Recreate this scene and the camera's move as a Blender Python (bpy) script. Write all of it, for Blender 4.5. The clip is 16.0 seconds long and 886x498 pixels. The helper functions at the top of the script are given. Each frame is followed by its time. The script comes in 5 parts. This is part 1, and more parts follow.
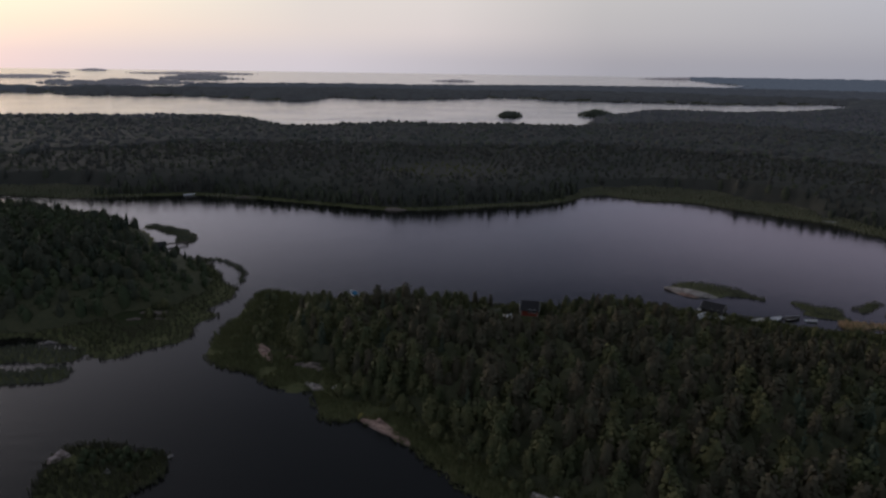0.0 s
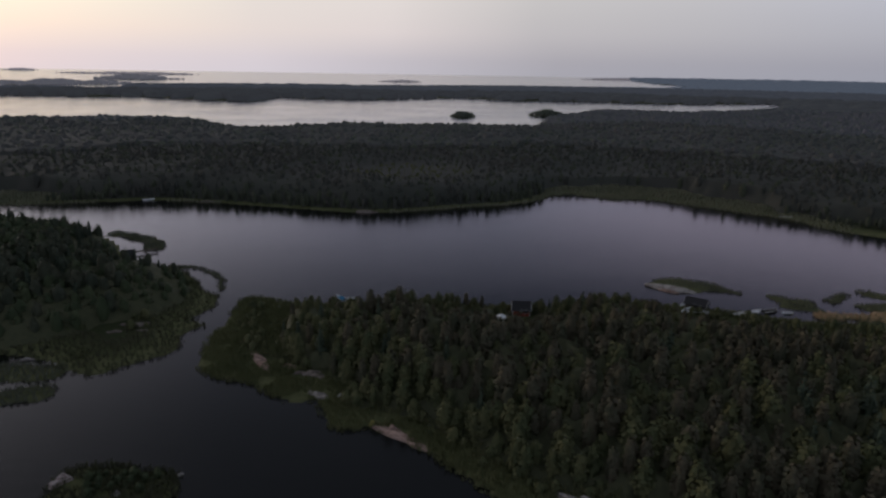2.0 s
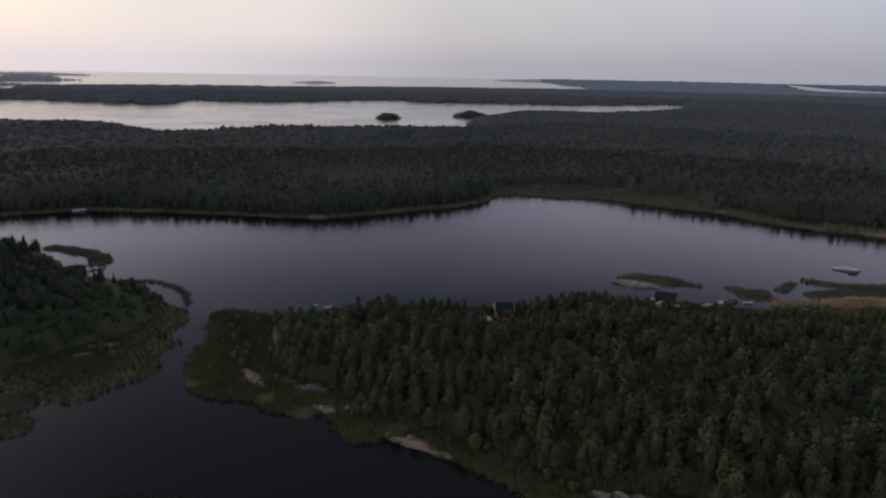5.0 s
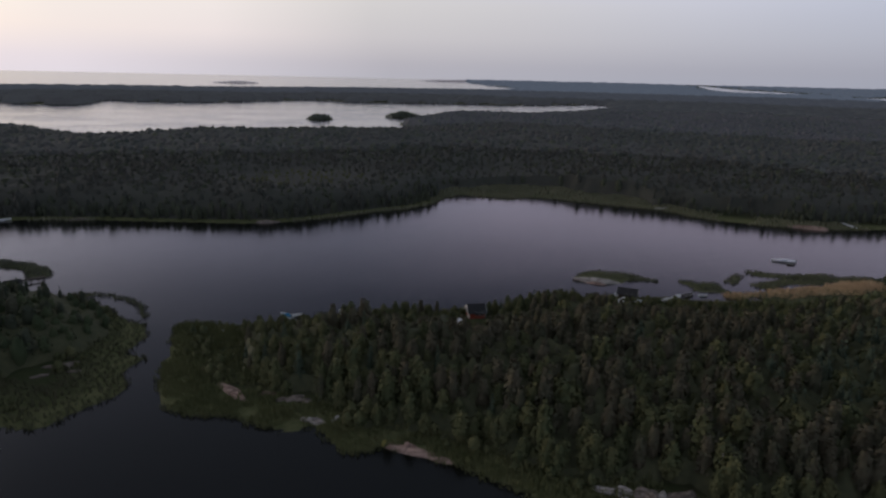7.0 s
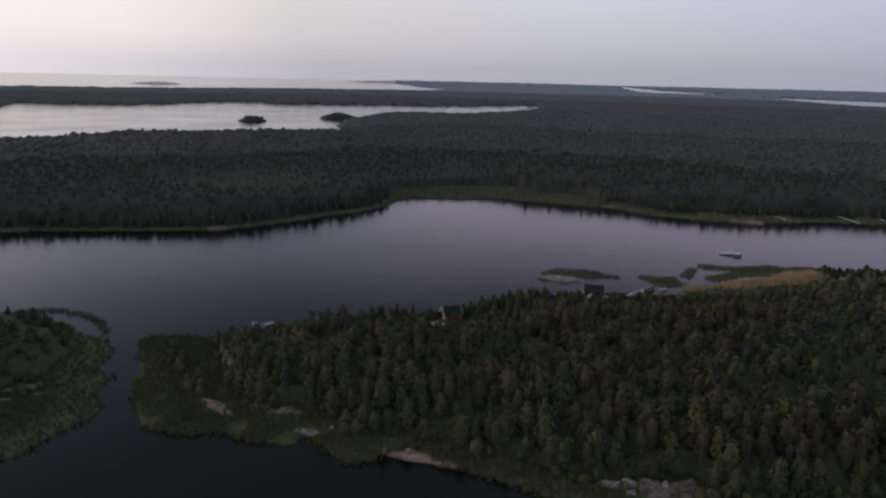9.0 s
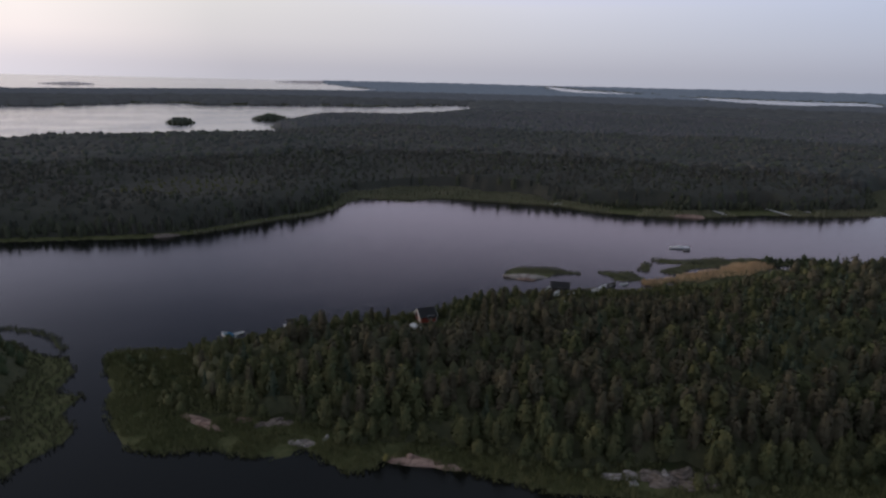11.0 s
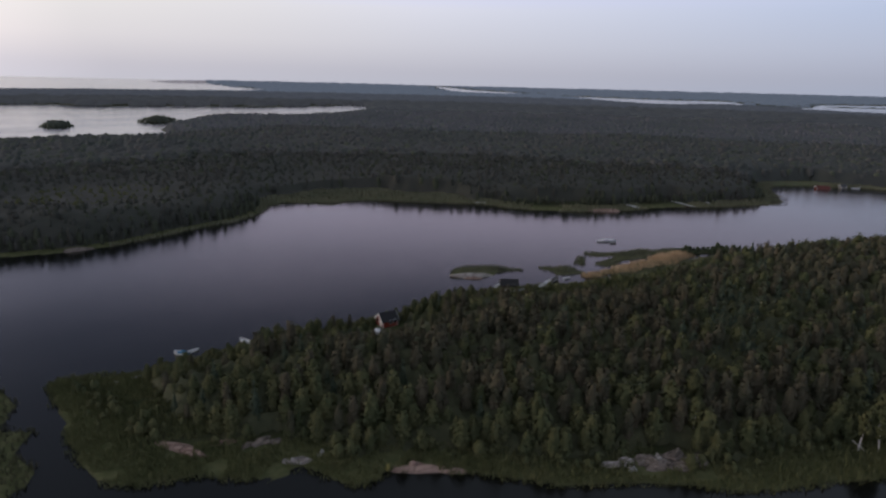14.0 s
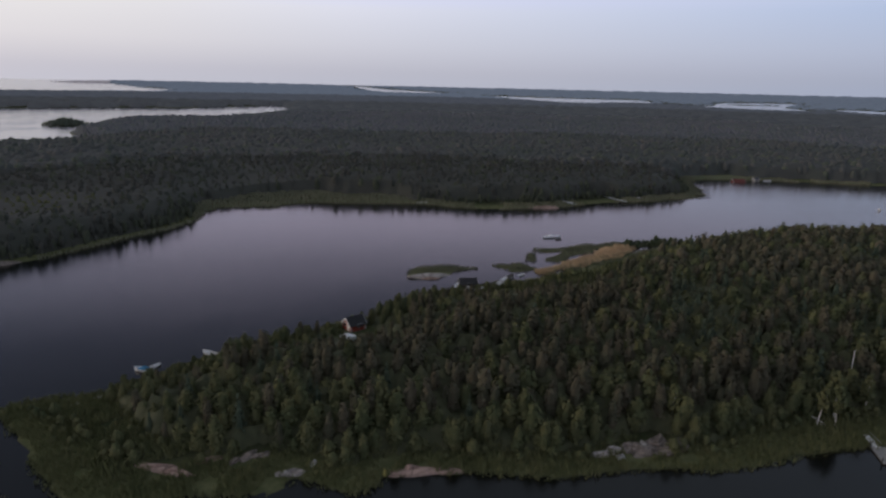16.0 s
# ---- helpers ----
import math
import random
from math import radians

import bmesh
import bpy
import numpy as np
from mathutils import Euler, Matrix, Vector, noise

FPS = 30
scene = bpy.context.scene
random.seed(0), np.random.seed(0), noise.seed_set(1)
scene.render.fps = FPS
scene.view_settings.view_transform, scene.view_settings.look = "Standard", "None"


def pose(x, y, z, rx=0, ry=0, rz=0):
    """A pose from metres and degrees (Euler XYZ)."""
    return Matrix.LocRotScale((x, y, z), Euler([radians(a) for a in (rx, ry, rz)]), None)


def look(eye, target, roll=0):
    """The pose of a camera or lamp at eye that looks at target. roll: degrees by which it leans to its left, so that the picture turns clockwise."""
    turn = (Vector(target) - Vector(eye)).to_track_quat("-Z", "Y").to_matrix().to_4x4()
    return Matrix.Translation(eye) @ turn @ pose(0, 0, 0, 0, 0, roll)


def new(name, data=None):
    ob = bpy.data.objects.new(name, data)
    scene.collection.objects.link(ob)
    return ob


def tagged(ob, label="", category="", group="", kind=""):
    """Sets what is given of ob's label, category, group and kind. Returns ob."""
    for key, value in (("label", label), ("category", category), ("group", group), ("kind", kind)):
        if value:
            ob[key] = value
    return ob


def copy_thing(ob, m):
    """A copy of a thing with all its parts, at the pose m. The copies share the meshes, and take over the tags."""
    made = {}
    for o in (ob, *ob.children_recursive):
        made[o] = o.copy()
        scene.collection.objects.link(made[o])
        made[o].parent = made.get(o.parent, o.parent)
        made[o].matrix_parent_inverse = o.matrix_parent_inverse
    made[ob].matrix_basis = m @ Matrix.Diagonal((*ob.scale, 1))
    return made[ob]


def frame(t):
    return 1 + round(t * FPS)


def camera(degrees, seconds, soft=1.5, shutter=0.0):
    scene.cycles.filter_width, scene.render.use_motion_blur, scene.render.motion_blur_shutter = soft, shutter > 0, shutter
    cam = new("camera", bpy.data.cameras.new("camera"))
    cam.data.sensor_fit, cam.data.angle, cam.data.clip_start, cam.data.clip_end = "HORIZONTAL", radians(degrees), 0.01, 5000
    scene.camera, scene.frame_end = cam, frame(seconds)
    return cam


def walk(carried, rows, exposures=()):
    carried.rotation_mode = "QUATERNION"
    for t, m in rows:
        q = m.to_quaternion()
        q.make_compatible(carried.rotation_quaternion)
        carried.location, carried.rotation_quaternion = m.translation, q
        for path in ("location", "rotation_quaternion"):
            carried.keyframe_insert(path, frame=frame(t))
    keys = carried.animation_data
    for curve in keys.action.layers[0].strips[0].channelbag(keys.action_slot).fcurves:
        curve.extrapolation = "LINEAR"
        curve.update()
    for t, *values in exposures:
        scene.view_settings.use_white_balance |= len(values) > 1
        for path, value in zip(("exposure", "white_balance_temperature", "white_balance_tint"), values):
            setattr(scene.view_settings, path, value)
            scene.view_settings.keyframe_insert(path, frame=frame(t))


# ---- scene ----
import itertools

# ---- camera: seconds, x, y, z, yaw, pitch, roll ----
cam = camera(69.29, 16.0, soft=2.4)
PATH = [
    (0.0, 0.00, 0.00, 60.00, -0.00, -15.55, 0.85),
    (0.5, -2.69, 0.29, 60.02, -0.95, -15.54, 0.83),
    (1.0, -5.39, 0.58, 60.05, -2.13, -15.52, 0.85),
    (1.5, -8.07, 0.91, 60.08, -3.50, -15.50, 0.88),
    (2.0, -10.74, 1.28, 60.12, -4.81, -15.46, 0.94),
    (2.5, -13.40, 1.69, 60.16, -6.00, -15.44, 0.98),
    (3.0, -16.06, 2.16, 60.20, -7.16, -15.39, 1.03),
    (3.5, -18.73, 2.67, 60.25, -8.35, -15.35, 1.07),
    (4.0, -21.39, 3.20, 60.30, -9.49, -15.31, 1.03),
    (6.5, -34.36, 7.13, 60.61, -17.43, -15.12, 1.28),
    (7.0, -36.85, 8.14, 60.65, -18.98, -15.08, 1.29),
    (7.5, -39.32, 9.18, 60.69, -20.53, -15.03, 1.30),
    (8.0, -41.77, 10.26, 60.72, -22.08, -14.98, 1.31),
    (8.5, -44.20, 11.38, 60.75, -23.63, -14.93, 1.34),
    (9.0, -46.62, 12.52, 60.78, -25.21, -14.88, 1.34),
    (11.5, -57.98, 19.52, 60.81, -33.11, -14.70, 1.39),
    (12.0, -60.14, 21.15, 60.80, -34.71, -14.67, 1.42),
    (12.5, -62.28, 22.82, 60.79, -36.26, -14.64, 1.48),
    (13.0, -64.39, 24.53, 60.79, -37.89, -14.61, 1.45),
    (13.5, -66.46, 26.29, 60.79, -39.44, -14.58, 1.42),
    (14.0, -68.48, 28.09, 60.81, -41.15, -14.53, 1.41),
    (14.5, -70.47, 29.93, 60.83, -42.79, -14.51, 1.42),
    (15.0, -72.42, 31.81, 60.86, -44.44, -14.48, 1.45),
    (15.5, -74.33, 33.69, 60.89, -46.27, -14.44, 1.39),
    (16.0, -76.24, 35.58, 60.92, -48.24, -14.40, 1.31),
]


def heading(x, y, z, yaw, pitch, roll):
    """A camera that is turned by yaw, tipped by pitch and leaned by roll, in degrees."""
    return pose(x, y, z) @ pose(0, 0, 0, 0, 0, yaw) @ pose(0, 0, 0, 90 + pitch) @ pose(0, 0, 0, 0, 0, roll)


walk(cam, [(row[0], heading(*row[1:])) for row in PATH], [(0.0, -0.24), (4.0, -0.11), (9.0, 0.10), (16.0, 0.35)])

# ---- world and sun: dusk, the glow stands low in the west-north-west of the path ----
GLOW = 47.0          # degrees to the left of the first heading


def node(tree, kind, **values):
    n = tree.nodes.new(kind)
    for key, value in values.items():
        n.inputs[key].default_value = value
    return n


def ramp(tree, stops, source=None):
    n = tree.nodes.new("ShaderNodeValToRGB")
    e = n.color_ramp.elements
    while len(e) < len(stops):
        e.new(0.5)
    for k, (at, c) in zip(e, stops):
        k.position, k.color = at, (*c, 1)
    if source is not None:
        tree.links.new(source, n.inputs[0])
    return n.outputs[0]


def math_node(tree, operation, a, b=None):
    n = tree.nodes.new("ShaderNodeMath")
    n.operation = operation
    for k, v in enumerate((a, b)):
        if v is None:
            continue
        if isinstance(v, bpy.types.NodeSocket):
            tree.links.new(v, n.inputs[k])
        else:
            n.inputs[k].default_value = v
    return n.outputs[0]


def blend(tree, factor, a, b, kind="MIX"):
    n = tree.nodes.new("ShaderNodeMix")
    n.data_type, n.blend_type = "RGBA", kind
    for slot, v in ((0, factor), (6, a), (7, b)):
        if isinstance(v, bpy.types.NodeSocket):
            tree.links.new(v, n.inputs[slot])
        elif isinstance(v, tuple):
            n.inputs[slot].default_value = (*v, 1)
        else:
            n.inputs[slot].default_value = v
    return n.outputs[2]


def make_sky():
    world = bpy.data.worlds.new("dusk_sky")
    world.use_nodes = True
    scene.world = world
    tree = world.node_tree
    tree.nodes.clear()
    out = tree.nodes.new("ShaderNodeOutputWorld")
    back = tree.nodes.new("ShaderNodeBackground")
    coords = tree.nodes.new("ShaderNodeTexCoord")
    parts = tree.nodes.new("ShaderNodeSeparateXYZ")
    tree.links.new(coords.outputs["Generated"], parts.inputs[0])
    x, y, z = parts.outputs
    # degrees away from the glow along the horizon, as 0 to 1 for 0 to 180
    gx, gy = -math.sin(radians(GLOW)), math.cos(radians(GLOW))
    flat = math_node(tree, "SQRT", math_node(tree, "ADD", math_node(tree, "MULTIPLY", x, x), math_node(tree, "MULTIPLY", y, y)))
    dot = math_node(tree, "ADD", math_node(tree, "MULTIPLY", x, gx), math_node(tree, "MULTIPLY", y, gy))
    away = math_node(tree, "DIVIDE", math_node(tree, "ARCCOSINE", math_node(tree, "DIVIDE", dot, math_node(tree, "MAXIMUM", flat, 1e-4))), math.pi)
    up = math_node(tree, "DIVIDE", math_node(tree, "ARCSINE", z), math.pi / 2)     # 0 at the horizon, 1 overhead
    low = ramp(tree, SKY_LOW, away)
    mid = ramp(tree, SKY_MID, away)
    veil = ramp(tree, SKY_VEIL, away)
    high = ramp(tree, SKY_HIGH, away)
    top = ramp(tree, SKY_TOP, away)
    warm = ramp(tree, SKY_WARM, away)
    crown_glow = ramp(tree, SKY_CROWN, away)
    colour = low
    for start, end, shade in ((0.010, 0.034, warm), (0.034, 0.066, mid), (0.066, 0.078, crown_glow), (0.084, 0.12, veil), (0.145, 0.215, high), (0.20, 0.33, top)):
        colour = blend(tree, ramp(tree, [(start, (0, 0, 0)), (end, (1, 1, 1))], up), colour, shade)
    sky = tree.nodes.new("ShaderNodeTexSky")
    sky.sky_type, sky.sun_disc, sky.sun_elevation, sky.sun_rotation = "NISHITA", False, radians(1.5), radians(-GLOW)
    faint = blend(tree, 1.0, sky.outputs[0], (0.02, 0.02, 0.02), "MULTIPLY")
    colour = blend(tree, 1.0, colour, faint, "ADD")
    tree.links.new(colour, back.inputs[0])
    back.inputs[1].default_value = 1.0
    tree.links.new(back.outputs[0], out.inputs[0])


SKY_LOW = [(0.0, (0.84, 0.79, 0.82)), (0.20, (0.72, 0.69, 0.76)), (0.34, (0.43, 0.43, 0.49)), (0.55, (0.35, 0.365, 0.44)), (0.75, (0.26, 0.30, 0.40))]
SKY_WARM = [(0.04, (1.18, 0.98, 0.81)), (0.20, (0.83, 0.755, 0.75)), (0.26, (0.78, 0.715, 0.735)), (0.33, (0.55, 0.535, 0.575)), (0.40, (0.51, 0.505, 0.555)), (0.48, (0.46, 0.47, 0.545)), (0.75, (0.29, 0.345, 0.48))]
SKY_MID = [(0.04, (1.36, 1.26, 0.94)), (0.20, (0.86, 0.795, 0.765)), (0.26, (0.83, 0.77, 0.76)), (0.33, (0.62, 0.60, 0.615)), (0.40, (0.58, 0.57, 0.61)), (0.48, (0.54, 0.55, 0.64)), (0.72, (0.32, 0.39, 0.56))]
SKY_CROWN = [(0.04, (1.22, 1.16, 1.20)), (0.20, (0.78, 0.78, 0.98)), (0.32, (0.52, 0.54, 0.71)), (0.40, (0.58, 0.58, 0.74)), (0.75, (0.35, 0.41, 0.58))]
SKY_VEIL = [(0.04, (1.06, 1.01, 1.04)), (0.13, (0.90, 0.86, 1.02)), (0.24, (0.52, 0.51, 0.68)), (0.32, (0.46, 0.455, 0.62)), (0.40, (0.61, 0.555, 0.74)), (0.53, (0.60, 0.54, 0.72)), (0.78, (0.30, 0.325, 0.45))]
SKY_HIGH = [(0.04, (0.86, 0.82, 0.92)), (0.18, (0.28, 0.285, 0.375)), (0.31, (0.082, 0.098, 0.172)), (0.46, (0.092, 0.106, 0.185)), (0.75, (0.115, 0.135, 0.210))]
SKY_TOP = [(0.05, (0.27, 0.27, 0.31)), (0.17, (0.135, 0.147, 0.190)), (0.36, (0.110, 0.127, 0.170)), (0.62, (0.20, 0.228, 0.275)), (0.85, (0.17, 0.197, 0.255))]
make_sky()

sun = new("sun", bpy.data.lights.new("sun", "SUN"))
sun.data.energy, sun.data.angle, sun.data.color = 0.62, radians(25), (1.0, 0.84, 0.68)
sun.matrix_world = look((-math.sin(radians(GLOW)) * 100, math.cos(radians(GLOW)) * 100, 14), (0, 0, 0))


# ---- materials ----
def material(name, rough=0.8):
    m = bpy.data.materials.new(name)
    m.use_nodes = True
    tree = m.node_tree
    return m, tree, tree.nodes["Principled BSDF"]


def place(tree):
    return tree.nodes.new("ShaderNodeNewGeometry").outputs["Position"]


def grain(tree, scale, detail=3.0, rough=0.6, source=None):
    n = node(tree, "ShaderNodeTexNoise", Scale=scale, Detail=detail, Roughness=rough)
    tree.links.new(source or place(tree), n.inputs["Vector"])
    return n.outputs["Fac"]


def bumped(tree, bsdf, height, strength, distance):
    b = node(tree, "ShaderNodeBump", Strength=strength, Distance=distance)
    tree.links.new(height, b.inputs["Height"])
    tree.links.new(b.outputs[0], bsdf.inputs["Normal"])


def plain(name, colours, scale=2.0, rough=0.7, metal=0.0, relief=0.0, fine=12.0):
    """A surface that wanders between colours at two scales, with a fine relief."""
    m, tree, b = material(name)
    n1, n2 = grain(tree, scale), grain(tree, scale * fine)
    f = math_node(tree, "ADD", math_node(tree, "MULTIPLY", n1, 0.65), math_node(tree, "MULTIPLY", n2, 0.35))
    count = len(colours)
    stops = [(0.32 + 0.36 * k / max(1, count - 1), c) for k, c in enumerate(colours)]
    tree.links.new(ramp(tree, stops, f), b.inputs["Base Color"])
    b.inputs["Roughness"].default_value = rough
    b.inputs["Metallic"].default_value = metal
    if relief:
        bumped(tree, b, n2, 0.6, relief)
    return m


def foliage(name, colours, patch=0.22, spread=1.0, mix=(0.62, 0.26, 0.12)):
    """Leaves or needles: the hue wanders from tree to tree and from clump to clump."""
    m, tree, b = material(name)
    big = grain(tree, patch, 1.0)
    wide = grain(tree, patch * 0.12, 2.0)
    island = tree.nodes.new("ShaderNodeNewGeometry").outputs["Random Per Island"]
    f = math_node(tree, "ADD", math_node(tree, "MULTIPLY", big, mix[0]),
                  math_node(tree, "ADD", math_node(tree, "MULTIPLY", wide, mix[1]), math_node(tree, "MULTIPLY", island, mix[2])))
    count = len(colours)
    stops = [(0.5 + (k / (count - 1) - 0.5) * 0.34 * spread, c) for k, c in enumerate(colours)]
    tree.links.new(ramp(tree, stops, f), b.inputs["Base Color"])
    b.inputs["Roughness"].default_value = 0.75
    b.inputs["Specular IOR Level"].default_value = 0.15
    return m


PINE = foliage("pine_needles", [(0.074, 0.079, 0.047), (0.092, 0.091, 0.056), (0.115, 0.098, 0.064), (0.102, 0.105, 0.060)], spread=1.15)
BROAD = foliage("broad_leaves", [(0.070, 0.085, 0.040), (0.092, 0.104, 0.048), (0.128, 0.127, 0.057), (0.087, 0.097, 0.050)], spread=1.15)
SPRUCE = foliage("spruce_needles", [(0.062, 0.084, 0.056), (0.074, 0.096, 0.062), (0.092, 0.108, 0.066)])
# Darker leaf copies: the western island's backlit shade put into the colour.
DARK_BROAD = foliage("alder_leaves", [(0.052, 0.070, 0.036), (0.064, 0.082, 0.040), (0.080, 0.094, 0.046)])
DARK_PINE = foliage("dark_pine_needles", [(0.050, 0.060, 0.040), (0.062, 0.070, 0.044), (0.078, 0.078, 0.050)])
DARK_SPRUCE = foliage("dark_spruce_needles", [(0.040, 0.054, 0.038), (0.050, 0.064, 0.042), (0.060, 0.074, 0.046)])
# Kept darker than the crowns: shade in the gaps put into the leaf colour.
UNDER = foliage("undergrowth_leaves", [(0.064, 0.068, 0.037), (0.077, 0.081, 0.043), (0.094, 0.093, 0.049)], patch=0.9)


def woodland(name, shade, haze_blue):
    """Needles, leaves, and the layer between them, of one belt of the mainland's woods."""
    # The layer is coloured darkest, so gaps between crowns look shaded.
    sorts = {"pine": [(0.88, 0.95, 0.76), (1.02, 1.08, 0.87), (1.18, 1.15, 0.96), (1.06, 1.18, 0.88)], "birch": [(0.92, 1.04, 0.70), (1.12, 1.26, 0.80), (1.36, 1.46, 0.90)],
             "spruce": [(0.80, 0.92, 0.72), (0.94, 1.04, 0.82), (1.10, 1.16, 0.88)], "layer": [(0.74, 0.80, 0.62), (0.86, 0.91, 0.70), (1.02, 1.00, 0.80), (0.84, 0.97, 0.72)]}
    return {k: foliage(name + "_" + k, [(r * shade, g * shade, b * shade * haze_blue) for r, g, b in v], patch=0.06, spread=1.3, mix=(0.34, 0.58, 0.08)) for k, v in sorts.items()}


# Farther belts are paler and bluer: distance haze painted into the base colours.
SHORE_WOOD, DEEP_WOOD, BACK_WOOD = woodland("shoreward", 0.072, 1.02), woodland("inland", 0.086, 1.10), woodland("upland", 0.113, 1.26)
BARK_PINE = plain("pine_bark", [(0.10, 0.065, 0.045), (0.22, 0.12, 0.07), (0.16, 0.10, 0.07)], 2.5, 0.9)
BARK_BIRCH = plain("birch_bark", [(0.55, 0.52, 0.47), (0.70, 0.67, 0.62), (0.20, 0.18, 0.16)], 3.0, 0.8)
REED_GREEN = foliage("green_reed", [(0.125, 0.136, 0.060), (0.150, 0.158, 0.070), (0.180, 0.178, 0.086)], patch=0.15)
LAWN = plain("mown_grass", [(0.10, 0.13, 0.05), (0.14, 0.17, 0.07), (0.20, 0.20, 0.10)], 0.2, 0.9)
REED_BAY = foliage("grey_green_reed", [(0.130, 0.140, 0.096), (0.160, 0.166, 0.118), (0.196, 0.194, 0.140)], patch=0.15)
REED_MARSH = foliage("brown_green_sedge", [(0.078, 0.082, 0.046), (0.094, 0.096, 0.054), (0.116, 0.108, 0.064)], patch=0.15)
REED_PALE = foliage("pale_green_reed", [(0.20, 0.205, 0.135), (0.25, 0.25, 0.160), (0.30, 0.285, 0.190)], patch=0.05)
REED_TAN = foliage("dry_reed", [(0.50, 0.36, 0.22), (0.62, 0.46, 0.29), (0.72, 0.55, 0.36)], patch=0.2)
def granite(name, colours):
    """Ice-worn rock: bands, dark joints, lichen stains and a rough grain."""
    m, tree, b = material(name)
    where = place(tree)
    squeeze = tree.nodes.new("ShaderNodeMapping")
    squeeze.inputs["Scale"].default_value = (0.55, 1.0, 3.2)
    squeeze.inputs["Rotation"].default_value = (0.25, 0.15, 0.6)
    tree.links.new(where, squeeze.inputs["Vector"])
    bands = grain(tree, 0.9, 4.0, 0.65, squeeze.outputs[0])
    stain = grain(tree, 0.35, 3.0, 0.6)
    fine_grain = grain(tree, 9.0, 3.0, 0.6)
    f = math_node(tree, "ADD", math_node(tree, "MULTIPLY", bands, 0.6), math_node(tree, "ADD", math_node(tree, "MULTIPLY", stain, 0.25), math_node(tree, "MULTIPLY", fine_grain, 0.15)))
    body = ramp(tree, [(0.36 + 0.28 * k / (len(colours) - 1), c) for k, c in enumerate(colours)], f)
    joints = tree.nodes.new("ShaderNodeTexVoronoi")
    joints.feature = "DISTANCE_TO_EDGE"
    joints.inputs["Scale"].default_value = 0.34
    tree.links.new(squeeze.outputs[0], joints.inputs["Vector"])
    crack = ramp(tree, [(0.0, (0.75, 0.75, 0.75)), (0.035, (0, 0, 0))], joints.outputs["Distance"])
    tree.links.new(blend(tree, crack, body, (0.045, 0.04, 0.036)), b.inputs["Base Color"])
    b.inputs["Roughness"].default_value = 0.9
    bumped(tree, b, math_node(tree, "SUBTRACT", bands, math_node(tree, "MULTIPLY", crack, 0.5)), 0.9, 0.25)
    return m


ROCK = granite("granite", [(0.075, 0.060, 0.048), (0.145, 0.116, 0.094), (0.28, 0.23, 0.19), (0.18, 0.145, 0.12)])


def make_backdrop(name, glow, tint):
    """Woods so far off that they stand as a hazy blue backdrop, the haze painted as emission."""
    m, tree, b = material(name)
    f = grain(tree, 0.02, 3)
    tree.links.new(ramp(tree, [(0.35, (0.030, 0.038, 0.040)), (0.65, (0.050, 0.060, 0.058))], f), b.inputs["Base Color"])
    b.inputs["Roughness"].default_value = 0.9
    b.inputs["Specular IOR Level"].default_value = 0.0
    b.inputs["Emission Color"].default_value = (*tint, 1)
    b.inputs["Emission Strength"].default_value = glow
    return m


# The farther the woods, the stronger the painted haze glow.
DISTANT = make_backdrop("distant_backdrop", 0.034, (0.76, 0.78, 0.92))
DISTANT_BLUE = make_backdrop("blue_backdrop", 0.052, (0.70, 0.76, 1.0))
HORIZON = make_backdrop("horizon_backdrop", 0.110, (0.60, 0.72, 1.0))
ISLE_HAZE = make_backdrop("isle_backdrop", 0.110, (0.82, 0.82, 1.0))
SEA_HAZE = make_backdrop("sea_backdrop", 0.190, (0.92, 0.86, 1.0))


def make_ground_material():
    m, tree, b = material("ground_cover")
    n1, n2, n3 = grain(tree, 0.05, 4), grain(tree, 0.5, 4), grain(tree, 5.0, 3)
    f = math_node(tree, "ADD", math_node(tree, "MULTIPLY", n1, 0.5), math_node(tree, "ADD", math_node(tree, "MULTIPLY", n2, 0.3), math_node(tree, "MULTIPLY", n3, 0.2)))
    cover = ramp(tree, [(0.36, (0.040, 0.050, 0.024)), (0.48, (0.052, 0.062, 0.027)), (0.56, (0.066, 0.064, 0.036)), (0.66, (0.048, 0.058, 0.025))], f)
    parts = tree.nodes.new("ShaderNodeSeparateXYZ")
    tree.links.new(place(tree), parts.inputs[0])
    level = math_node(tree, "ADD", parts.outputs[2], math_node(tree, "MULTIPLY", n2, 0.2))
    sedge = ramp(tree, [(0.40, (0.105, 0.115, 0.050)), (0.62, (0.155, 0.155, 0.074))], n2)
    cover = blend(tree, ramp(tree, [(0.55, (1, 1, 1)), (0.95, (0, 0, 0))], level), cover, sedge)
    mud = ramp(tree, [(0.0, (1, 1, 1)), (0.22, (0, 0, 0))], level)
    tree.links.new(blend(tree, mud, cover, (0.055, 0.052, 0.036)), b.inputs["Base Color"])
    b.inputs["Roughness"].default_value = 0.95
    b.inputs["Specular IOR Level"].default_value = 0.1
    bumped(tree, b, n3, 0.7, 0.25)
    return m


